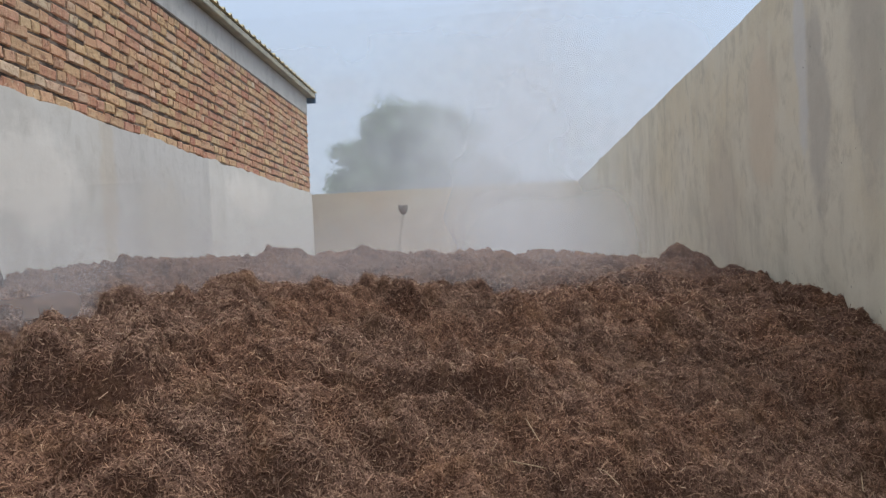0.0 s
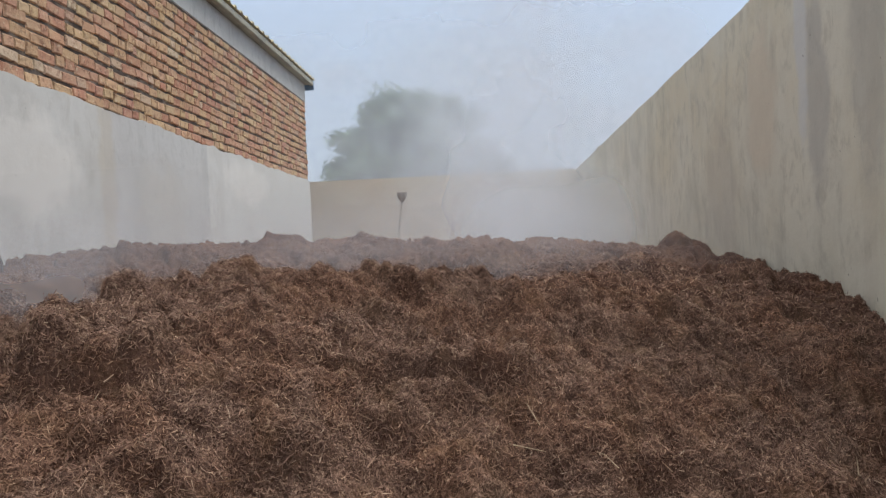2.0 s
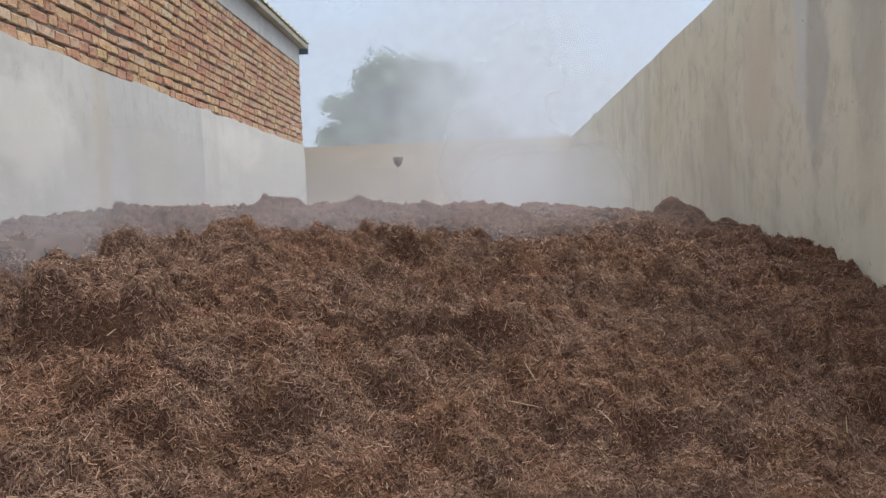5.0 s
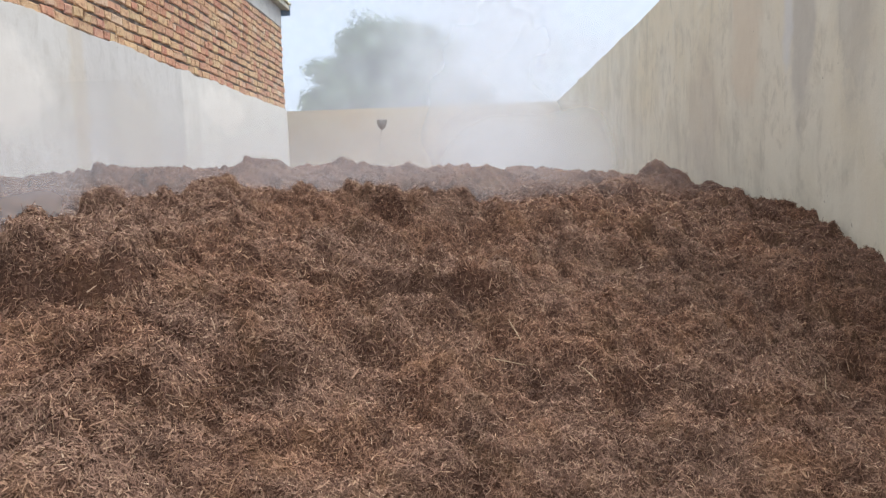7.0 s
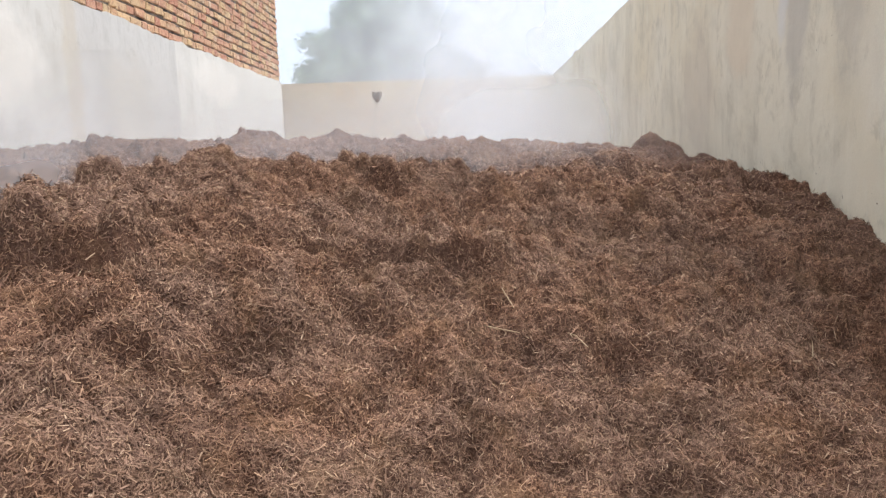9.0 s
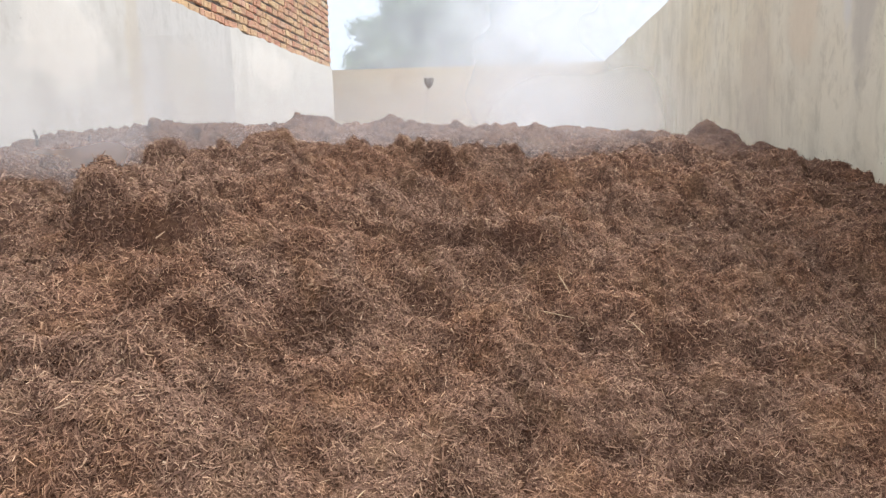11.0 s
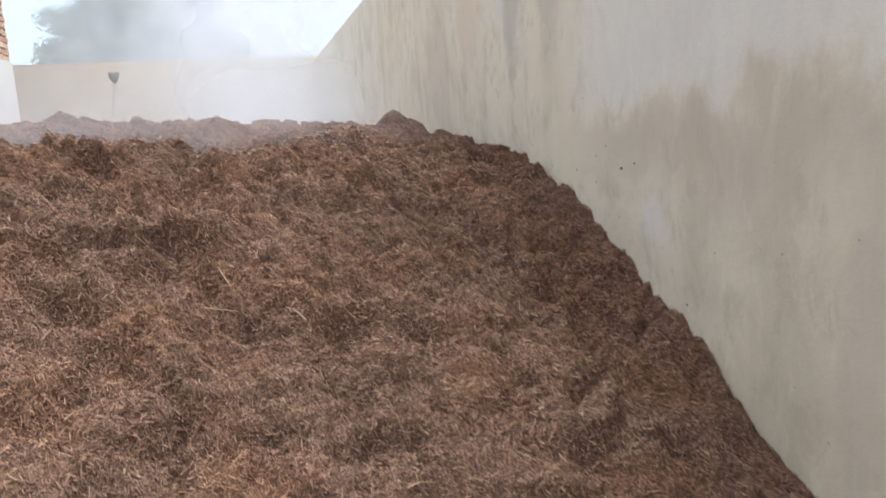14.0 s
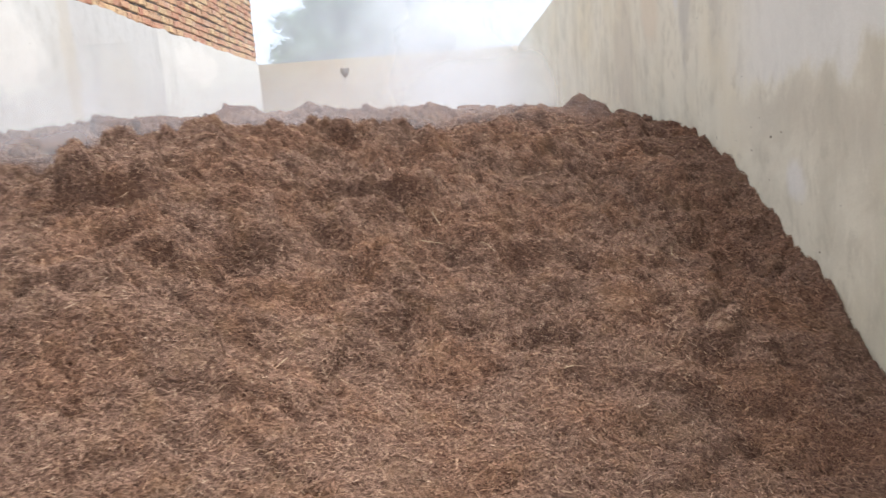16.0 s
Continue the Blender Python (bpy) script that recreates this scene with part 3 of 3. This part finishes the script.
def heap_base(x, y):
    """Height of the heap without its fine crumble."""
    toe = 0.7 * (vnoise(x * 1.3, x * 0 + 2.2, 91) - 0.5) + 0.25 * (vnoise(x * 5, x * 0 + 4.1, 92) - 0.5)
    yt = y + toe * np.clip((-0.75 - y) / 0.6, 0, 1)
    at = np.array([a for a, _ in CUTS])
    rows = np.stack([along(yt, STATIONS, cut) for _, cut in CUTS])
    slope = np.stack([(rows[min(k + 1, len(at) - 1)] - rows[max(k - 1, 0)]) / (at[min(k + 1, len(at) - 1)] - at[max(k - 1, 0)]) for k in range(len(at))])
    xc = np.clip(x, at[0], at[-1])
    k = np.clip(np.searchsorted(at, xc, side="right") - 1, 0, len(at) - 2)
    d = at[k + 1] - at[k]
    u = (xc - at[k]) / d
    pick = lambda a, i: np.take_along_axis(a, i[None], 0)[0]
    z = ((2 * u ** 3 - 3 * u * u + 1) * pick(rows, k) + (u ** 3 - 2 * u * u + u) * d * pick(slope, k)
         + (3 * u * u - 2 * u ** 3) * pick(rows, k + 1) + (u ** 3 - u * u) * d * pick(slope, k + 1))
    for clods, sharp in ((RIDGE_CLODS, 1.1), (FACE_CLODS, 1.5), (FOOT_CLODS, 1.5)):
        for cx, cy, rx, ry, h in clods:
            z = z + h * np.exp(-(((x - cx) / rx) ** 2 + ((y - cy) / ry) ** 2) ** sharp)
    for x0, y0, x1, y1, wide, h in SPURS:
        dx, dy = x1 - x0, y1 - y0
        u = np.clip(((x - x0) * dx + (y - y0) * dy) / (dx * dx + dy * dy), 0, 1)
        z = z + h * np.exp(-(((x - x0 - u * dx) ** 2 + (y - y0 - u * dy) ** 2) / wide ** 2) ** 1.5)
    wx, wy = x + 0.07 * (vnoise(x * 11, y * 11, 61) - 0.5), y + 0.07 * (vnoise(x * 11, y * 11, 62) - 0.5)
    for cx, cy, rx, ry, top, fall, soft in BLOCKS:
        d = (np.abs((wx - cx) / rx) ** 3.5 + np.abs((wy - cy) / ry) ** 3.5) ** (1 / 3.5)
        z = z + np.maximum(0, top - fall * (x - cx) - z) * (1 - step(d, 1 - soft, 1 + soft))
    return z


def heap_form(x, y):
    """Forkfuls with rounded tops and deep creases on the heap's form, broken edges, down to the crumble."""
    z = heap_base(x, y)
    rough = np.interp(y, (-0.5, 0.0, 0.5, 1.6, 2.4), (0.55, 0.7, 1.1, 1.0, 0.75)) * np.interp(x, (1.0, 1.3), (1.0, 0.8))
    wx, wy = x + 0.09 * vnoise(x * 7, y * 7, 51) + 0.03 * vnoise(x * 23, y * 23, 53), y + 0.09 * vnoise(x * 7, y * 7, 52) + 0.03 * vnoise(x * 23, y * 23, 54)
    # broken ledges, as the heap slumps: flat treads and steep faces, stronger here and fading there
    pace = 0.13
    q = z / pace + 1.5 * vnoise(x * 2.6, y * 2.6, 71) + 0.8 * vnoise(wx * 7, wy * 7, 72)
    f = q - np.floor(q)
    z = z + pace * np.minimum(rough, 1) * (0.30 + 0.65 * step(vnoise(x * 3.7, y * 3.7, 73), 0.3, 0.7)) * (step(f, 0.30, 0.70) - f)
    for scale, size, seed in ((4.6, 0.034, 31), (8.5, 0.048, 41), (17.0, 0.032, 47)):
        u, v = turned(wx * scale, wy * scale * 1.2, 0.4 * seed)
        dome = 1 - (np.minimum(cells(u, v, seed), 0.85) / 0.85) ** 2
        here = 0.35 + 1.1 * step(vnoise(x * scale * 0.45, y * scale * 0.45, seed + 3), 0.35, 0.75)
        z = z + rough * size * here * (dome - 0.8)
    for scale, size, seed in ((9.0, 0.014, 2), (16.0, 0.014, 3), (30.0, 0.012, 4)):
        u, v = turned(wx * scale, wy * scale * 1.15, 0.7 * seed)
        n = vnoise(u, v, seed)
        z = z + rough * (size * (step(n, 0.42, 0.56) - 0.5) + size * 0.5 * (n - 0.5))
    for scale, size, seed in ((45.0, 0.014, 5), (90.0, 0.008, 6)):
        u, v = turned(x * scale, y * scale, 0.5 * seed)
        z = z + size * (vnoise(u, v, seed) - 0.5)
    return z


# the near part of the heap, worked out once on a fine lattice
FIELD_X, FIELD_Y, FIELD_D = LEFT_X - 0.03, -2.35, 0.005
field_nx, field_ny = int((RIGHT_X + 0.06 - FIELD_X) / FIELD_D), int((3.3 - FIELD_Y) / FIELD_D)
FIELD = heap_form(*np.meshgrid(FIELD_X + FIELD_D * np.arange(field_nx), FIELD_Y + FIELD_D * np.arange(field_ny)))


def heap_height(x, y):
    """Height of the heap's surface, on arrays."""
    u = np.clip((x - FIELD_X) / FIELD_D, 0, field_nx - 1.001)
    v = np.clip((y - FIELD_Y) / FIELD_D, 0, field_ny - 1.001)
    i, j = u.astype(int), v.astype(int)
    u, v = u - i, v - j
    return ((FIELD[j, i] * (1 - u) + FIELD[j, i + 1] * u) * (1 - v) + (FIELD[j + 1, i] * (1 - u) + FIELD[j + 1, i + 1] * u) * v)


def heap_grid(x0, x1, nx, y0, y1, ny):
    xs, ys = np.linspace(x0, x1, nx), np.linspace(y0, y1, ny)
    gx, gy = np.meshgrid(xs, ys)
    gz = heap_height(gx, gy) if y1 < 3.25 else heap_form(gx, gy)
    v = np.stack((gx.ravel(), gy.ravel(), gz.ravel()), 1)
    j, i = np.meshgrid(np.arange(ny - 1), np.arange(nx - 1), indexing="ij")
    a = (j * nx + i).ravel()
    return v, np.stack((a, a + 1, a + nx + 1, a + nx), 1)


v0, f0 = heap_grid(LEFT_X - 0.01, RIGHT_X + 0.012, 560, -2.3, -1.0, 90)
v1, f1 = heap_grid(LEFT_X - 0.01, RIGHT_X + 0.012, 560, -1.0, 3.2, 560)
v2, f2 = heap_grid(LEFT_X - 0.01, RIGHT_X + 0.012, 560, 3.2, 7.3, 50)
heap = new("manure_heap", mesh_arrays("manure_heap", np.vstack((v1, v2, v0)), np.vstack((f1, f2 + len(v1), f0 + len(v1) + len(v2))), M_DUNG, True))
tagged(heap, "large dark brown heap of steaming straw manure", "heap", kind="stuff")


def fibres(name, count, x0, x1, y0, y1, long, wide, seed, lift=0.006, bent=False):
    """Chopped straws lying on the heap: thin slips, each with its own turn and tilt, some of them bent."""
    r = np.random.default_rng(seed)
    x, y = r.uniform(x0, x1, count), r.uniform(y0, y1, count)
    e = 0.009
    z = heap_height(x, y)
    gx = (heap_height(x + e, y) - heap_height(x - e, y)) / (2 * e)
    gy = (heap_height(x, y + e) - heap_height(x, y - e)) / (2 * e)
    nrm = np.stack((-gx, -gy, np.ones(count)), 1)
    nrm /= np.linalg.norm(nrm, axis=1)[:, None]
    # as much straw on a steep face as on the flat
    stay = r.uniform(0, 1, count) * nrm[:, 2] < 0.42
    x, y, z, nrm = x[stay], y[stay], z[stay], nrm[stay]
    count = len(x)
    turn = r.uniform(0, 2 * np.pi, count) + vnoise(x * 8, y * 8, 77) * 2
    # any way round within the surface, so that straws hang down the steep faces too
    across = np.cross(nrm, np.array([0.0, 1.0, 0.0]))
    across /= np.linalg.norm(across, axis=1)[:, None]
    d = across * np.cos(turn)[:, None] + np.cross(nrm, across) * np.sin(turn)[:, None]
    d += nrm * r.normal(0.05, 0.26, count)[:, None]
    d /= np.linalg.norm(d, axis=1)[:, None]
    side = np.cross(d, nrm) + nrm * r.normal(0, 0.6, count)[:, None]
    side /= np.linalg.norm(side, axis=1)[:, None]
    half = long * r.lognormal(0, 0.45, count)[:, None] * 0.5
    w = wide * r.lognormal(0, 0.35, count)[:, None] * 0.5
    c = np.stack((x, y, z), 1) + nrm * (lift * r.uniform(-0.4, 1.5, count))[:, None]
    b = np.arange(count)[:, None]
    if bent:
        bend = nrm * half * r.normal(0.14, 0.30, count)[:, None] + side * half * r.normal(0, 0.22, count)[:, None]
        v = np.stack((c - d * half - side * w - bend, c - d * half + side * w - bend, c - side * w, c + side * w,
                      c + d * half - side * w * 0.6 - bend, c + d * half + side * w * 0.6 - bend), 1).reshape(-1, 3)
        f = np.concatenate((b * 6 + np.array([[0, 1, 3, 2]]), b * 6 + np.array([[2, 3, 5, 4]])), 0)
    else:
        v = np.stack((c - d * half - side * w, c - d * half + side * w, c + d * half + side * w * 0.7, c + d * half - side * w * 0.7), 1).reshape(-1, 3)
        f = b * 4 + np.array([[0, 1, 2, 3]])
    v[:, 0] = np.clip(v[:, 0], LEFT_X + 0.01, RIGHT_X - 0.004)
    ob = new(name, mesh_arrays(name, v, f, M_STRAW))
    ob.parent = heap
    return tagged(ob, "loose chopped straw, brown and tan", kind="stuff")


fibres("chopped_straw", 1400000, -1.75, RIGHT_X, -0.95, 1.2, 0.0125, 0.0018, 5, 0.006)
fibres("chopped_straw", 70000, -1.75, RIGHT_X, -0.95, 1.2, 0.020, 0.0017, 8, 0.006, True)
fibres("chopped_straw", 230000, LEFT_X, RIGHT_X, 1.2, 2.0, 0.014, 0.0026, 6, 0.005)
fibres("chopped_straw", 110000, LEFT_X, RIGHT_X, 2.0, 3.1, 0.012, 0.0025, 10, 0.004)
fibres("chopped_straw", 150000, LEFT_X, -1.75, -0.95, 1.2, 0.016, 0.0029, 7, 0.005)
fibres("chopped_straw", 90000, LEFT_X, RIGHT_X, -1.9, -0.95, 0.018, 0.0027, 9, 0.005)


# ---- things in the heap ----
def heap_z(x, y):
    return float(heap_form(np.array([x]), np.array([y]))[0])


def stalk(x, y, long, turn, tilt, lift=0.012):
    bm = bmesh.new()
    tube(bm, [(-long / 2, 0, 0), (-long * 0.1, 0.004, 0.006), (long / 2, 0, 0.0)], [0.0017, 0.0018, 0.0012], 6)
    me = bpy.data.meshes.new("straw_stalk")
    bm.to_mesh(me), bm.free()
    me.materials.append(M_STALK)
    ob = new("straw_stalk", me)
    ob.matrix_world = pose(x, y, heap_z(x, y) + lift, 0, tilt, turn)
    return tagged(ob, "long pale dry straw stalk lying on the heap", "straw", "loose stalks")


for args in ((-0.13, 0.44, 0.17, -12, 6), (-0.09, 0.50, 0.13, -55, 35), (0.11, 0.40, 0.09, -50, 20), (-0.55, -0.28, 0.10, 60, -25),
             (0.86, 0.62, 0.10, 80, -65), (-1.12, 0.10, 0.10, 75, -55), (0.35, -0.1, 0.09, 20, 8), (-0.2, 0.02, 0.1, -30, -10)):
    stalk(*args)

post = thing("marker_stick", "thin pale cane with a small grey tin cup on top", "marker", (-0.94, 4.42, heap_z(-0.94, 4.42)))
base_z = post.location.z
bm = bmesh.new()
tube(bm, [(0, 0, -0.15), (0.012, 0, (1.80 - base_z) * 0.5), (0.05, 0, 1.85 - base_z)], [0.0048, 0.0044, 0.004], 8)
part("cane", bm, M_POLE, post)
bm = bmesh.new()
rings = []
for z, r in ((1.832, 0.008), (1.842, 0.013), (1.856, 0.027), (1.878, 0.036), (1.905, 0.040), (1.913, 0.040), (1.906, 0.035), (1.88, 0.026), (1.86, 0.006)):
    rings.append([bm.verts.new((0.05 + r * math.cos(a), r * 0.8 * math.sin(a), z - base_z)) for a in (math.tau * j / 14 for j in range(14))])
for r0, r1 in zip(rings, rings[1:]):
    for j in range(14):
        bm.faces.new((r0[j], r0[(j + 1) % 14], r1[(j + 1) % 14], r1[j]))
bm.faces.new(rings[0][::-1]), bm.faces.new(rings[-1])
part("cup", bm, M_TIN, post, "small grey tin cup")

for x, y, high, lean in ((-2.86, 2.35, 0.085, -0.02), (-2.62, 2.45, 0.045, 0.01)):
    bm = bmesh.new()
    tube(bm, [(0, 0, -0.08), (lean * 0.3, 0, high * 0.5), (lean, 0, high)], [0.009, 0.008, 0.005], 7)
    me = bpy.data.meshes.new("wooden_stake")
    bm.to_mesh(me), bm.free()
    me.materials.append(M_STAKE)
    ob = new("wooden_stake", me)
    ob.location = (x, y, heap_z(x, y))
    tagged(ob, "short dark stake sticking out of the heap", "stake", "stakes")


# ---- the tree beyond the wall ----
def tree(x, y, seed):
    r = np.random.default_rng(seed)
    t = thing("tree", "broad leafy green tree standing beyond the far wall", "tree", (x, y, 0))
    bm = bmesh.new()
    tube(bm, [(0, 0, -0.1), (0.05, 0.02, 1.2), (-0.05, 0, 2.4), (0.05, 0, 3.6)], [0.24, 0.19, 0.16, 0.10], 10)
    tips = []
    for k in range(11):
        a, rise = math.tau * k / 11 + r.uniform(-0.3, 0.3), r.uniform(0.7, 2.4)
        out = r.uniform(1.0, 2.0)
        s = (0, 0, 1.5 + 0.19 * k)
        m = (math.cos(a) * out * 0.5, math.sin(a) * out * 0.5, s[2] + rise * 0.55)
        e = (math.cos(a) * out, math.sin(a) * out, s[2] + rise)
        tube(bm, [s, m, e], [0.075, 0.05, 0.02], 6)
        tips += [m, e]
    part("trunk", bm, M_BARK, t)
    # crown: leaf clumps on an uneven outline, wider below, with gaps
    centres = []
    for k in range(260):
        a, h = r.uniform(0, math.tau), r.uniform(0, 1) ** 0.85
        reach = 2.6 * math.sqrt(max(0.02, 1 - (abs(h - 0.28) / 0.78) ** 2.2)) * r.uniform(0.25, 1.0)
        centres.append((math.cos(a) * reach, math.sin(a) * reach, 1.7 + h * 3.9 + 0.3 * math.sin(a * 2)))
    cv, cf = [], []
    per = 420
    for c in centres:
        rad = r.uniform(0.35, 0.62)
        p = r.normal(0, 1, (per, 3))
        p *= (rad * r.uniform(0.3, 1, (per, 1)) / np.linalg.norm(p, axis=1)[:, None])
        p = p * (1.15, 1.15, 0.8) + np.array(c)
        u = r.normal(0, 1, (per, 3)); u /= np.linalg.norm(u, axis=1)[:, None]
        w = np.cross(u, r.normal(0, 1, (per, 3))); w /= np.linalg.norm(w, axis=1)[:, None]
        l, b = r.uniform(0.035, 0.075, (per, 1)), r.uniform(0.016, 0.028, (per, 1))
        cv.append(np.stack((p - u * l, p + w * b, p + u * l, p - w * b), 1).reshape(-1, 3))
    cv = np.vstack(cv)
    cf = np.arange(len(cv)).reshape(-1, 4)
    ob = new("crown", mesh_arrays("crown", cv, cf, M_LEAF))
    ob.parent = t
    tagged(ob, "dense green leaf clumps", kind="stuff")


tree(-2.36, 20.0, 8)


# ---- steam drifting off the heap ----
def veil(y, z0, z1, density, seed, x0=LEFT_X + 0.02, x1=RIGHT_X - 0.008, soft=0.4):
    """A thin drifting bank of steam: a waving film whose density is given on its points."""
    nx, nz = int((x1 - x0) / 0.05), int((z1 - z0) / 0.05)
    gx, gz = np.meshgrid(np.linspace(x0, x1, nx), np.linspace(z0, z1, nz))
    gy = y + 0.03 * (vnoise(gx * 0.5, gz * 0.6, seed) - 0.5)
    cloud = 0.6 * vnoise(gx * 1.3, gz * 1.5, seed + 1) + 0.4 * vnoise(gx * 3.1, gz * 3.3, seed + 2)
    ends = step(gx - x0, 0.0, soft) * step(x1 - gx, 0.0, soft)
    d = np.clip(density(gx, gy, gz) * (0.72 + 0.55 * cloud) * ends, 0, 0.9)
    j, i = np.meshgrid(np.arange(nz - 1), np.arange(nx - 1), indexing="ij")
    a = (j * nx + i).ravel()
    f = np.stack((a, a + 1, a + nx + 1, a + nx), 1)
    f = f[d.ravel()[f].max(1) > 0.0001]
    me = mesh_arrays("steam", np.stack((gx.ravel(), gy.ravel(), gz.ravel()), 1), f, M_STEAM, True)
    me.attributes.new("thickness", "FLOAT", "POINT").data.foreach_set("value", d.ravel().astype(np.float32))
    ob = new("steam", me)
    return tagged(ob, "thin white steam drifting off the warm heap", "steam", "steam banks", "stuff")


def low_bank(amount, left):
    """Steam lying in the trough of the heap, thinning upwards and towards the walls."""
    def f(x, y, z):
        over = z - heap_base(x, y)
        side = np.interp(x, (LEFT_X, LEFT_X + 0.3, left, left + 0.8, RIGHT_X - 0.4, RIGHT_X), (0.25, 0.42, 1, 0.9, 0.5, 0.0))
        return amount * side * step(over, -0.02, 0.09) * (1 - step(over, 0.10, 0.55))
    return f


def high_bank(amount, top, plume):
    """Steam behind the ridge, thick low down and towards the far corner, with a plume that rises there."""
    def f(x, y, z):
        far = (float(np.mean(y)) + 1.65) / 13.7
        wall = step(RIGHT_X - x, 0.0, 0.55) * step(x - LEFT_X, 0.0, 1.0)
        corner = step(x, -0.42 - 0.9 * far, -0.32 + 0.9 * far)
        low = 1.0 - 0.72 * step(z, 1.45 + 0.1 * far, 1.5 + 1.5 * far)
        rise = plume * np.exp(-((x + 0.15) / (0.3 + 0.9 * far)) ** 2) * np.interp(z, (1.4, 1.6 + 0.6 * far, 1.5 + 2.1 * far, top), (0, 1, 0.8, 0))
        return wall * (amount * (0.22 + 0.98 * corner) * low + rise)
    return f


def mist_bank(amount):
    """Morning mist that hangs between the far wall and the tree."""
    def f(x, y, z):
        return amount * np.interp(z, (0.0, 5.5, 7.5), (1, 0.9, 0)) * np.interp(x, (-4.5, -2.6, -1.2), (0.75, 0.92, 1.12))
    return f


veil(0.72, 0.7, 1.75, low_bank(0.26, -1.8), 301, x1=-1.15)
veil(1.42, 0.95, 1.90, low_bank(0.25, -0.8), 303, x1=0.6, soft=0.6)
veil(2.25, 1.05, 2.05, low_bank(0.14, -0.8), 321)
veil(4.75, 1.25, 3.6, high_bank(0.46, 3.0, 0.08), 331, soft=0.5)
veil(7.6, 0.7, 4.6, high_bank(0.56, 4.3, 0.16), 351, soft=0.5)
veil(11.2, 0.4, 5.6, high_bank(0.60, 5.5, 0.28), 361, soft=0.5)
veil(15.0, 0.0, 7.5, mist_bank(0.62), 371, x0=-8.0, x1=6.0, soft=2.5)


# ---- bricks, last ----
def brick_mesh(seed):
    """A worn brick of unit size: a slightly crooked face with chipped, rounded edges. Its back is at x = 0."""
    r = random.Random(seed)
    j = lambda k: r.uniform(-k, k)
    outer = [(0.80, -0.5 + j(0.01), -0.5 + j(0.05)), (0.80, 0.5 + j(0.01), -0.5 + j(0.05)), (0.80, 0.5 + j(0.01), 0.5 + j(0.05)), (0.80, -0.5 + j(0.01), 0.5 + j(0.05))]
    inner = [(1.0 + j(0.08), y * (0.91 + j(0.05)), z * (0.76 + j(0.09))) for _, y, z in outer]
    rear = [(0.0, y, z) for _, y, z in outer]
    v = rear + outer + inner
    f = [(8, 9, 10, 11)]
    for k in range(4):
        m = (k + 1) % 4
        f += [(k, m, 4 + m, 4 + k), (4 + k, 4 + m, 8 + m, 8 + k)]
    return v, f


SHAPES = [brick_mesh(40 + k) for k in range(8)]
BRICKS = [mesh_from("brick", v, f, M_BRICK) for v, f in SHAPES]
lay = random.Random(4)
far_v, far_f = [], []
for course in range(14):
    z = PLASTER_TOP + (course + 0.5) * COURSE
    y = -6.95 + lay.uniform(0, 0.2)
    while y < BUILD_END - 0.05:
        long = lay.choice((0.225, 0.22, 0.11, 0.105, 0.11, 0.15, 0.19, 0.08)) * lay.uniform(0.92, 1.06)
        long = min(long, BUILD_END - 0.002 - y)
        if long < 0.04:
            break
        high = (COURSE - 0.011) * lay.uniform(0.86, 1.05)
        deep = 0.050 + lay.uniform(-0.005, 0.004)
        k = lay.randrange(8)
        place = (LEFT_X - 0.058, y + long / 2, z + 0.006 * math.sin(y * 2.1 + course) + lay.uniform(-0.007, 0.007))
        tilt = lay.uniform(-2.6, 2.6)
        if 2.2 < y < 5.9:
            ob = new("brick", BRICKS[k])
            ob.parent = brick_wall
            ob.matrix_basis = pose(*place, tilt, 0, 0) @ Matrix.Diagonal((deep, long, high, 1))
        else:
            n = len(far_v)
            far_v += [(place[0] + a * deep, place[1] + b * long, place[2] + c * high) for a, b, c in SHAPES[k][0]]
            far_f += [tuple(i + n for i in f) for f in SHAPES[k][1]]
        y += long + lay.uniform(0.004, 0.012)
far = new("brickwork", mesh_from("brickwork", far_v, far_f, M_BRICK_FAR))
far.parent = brick_wall
tagged(far, kind="stuff")
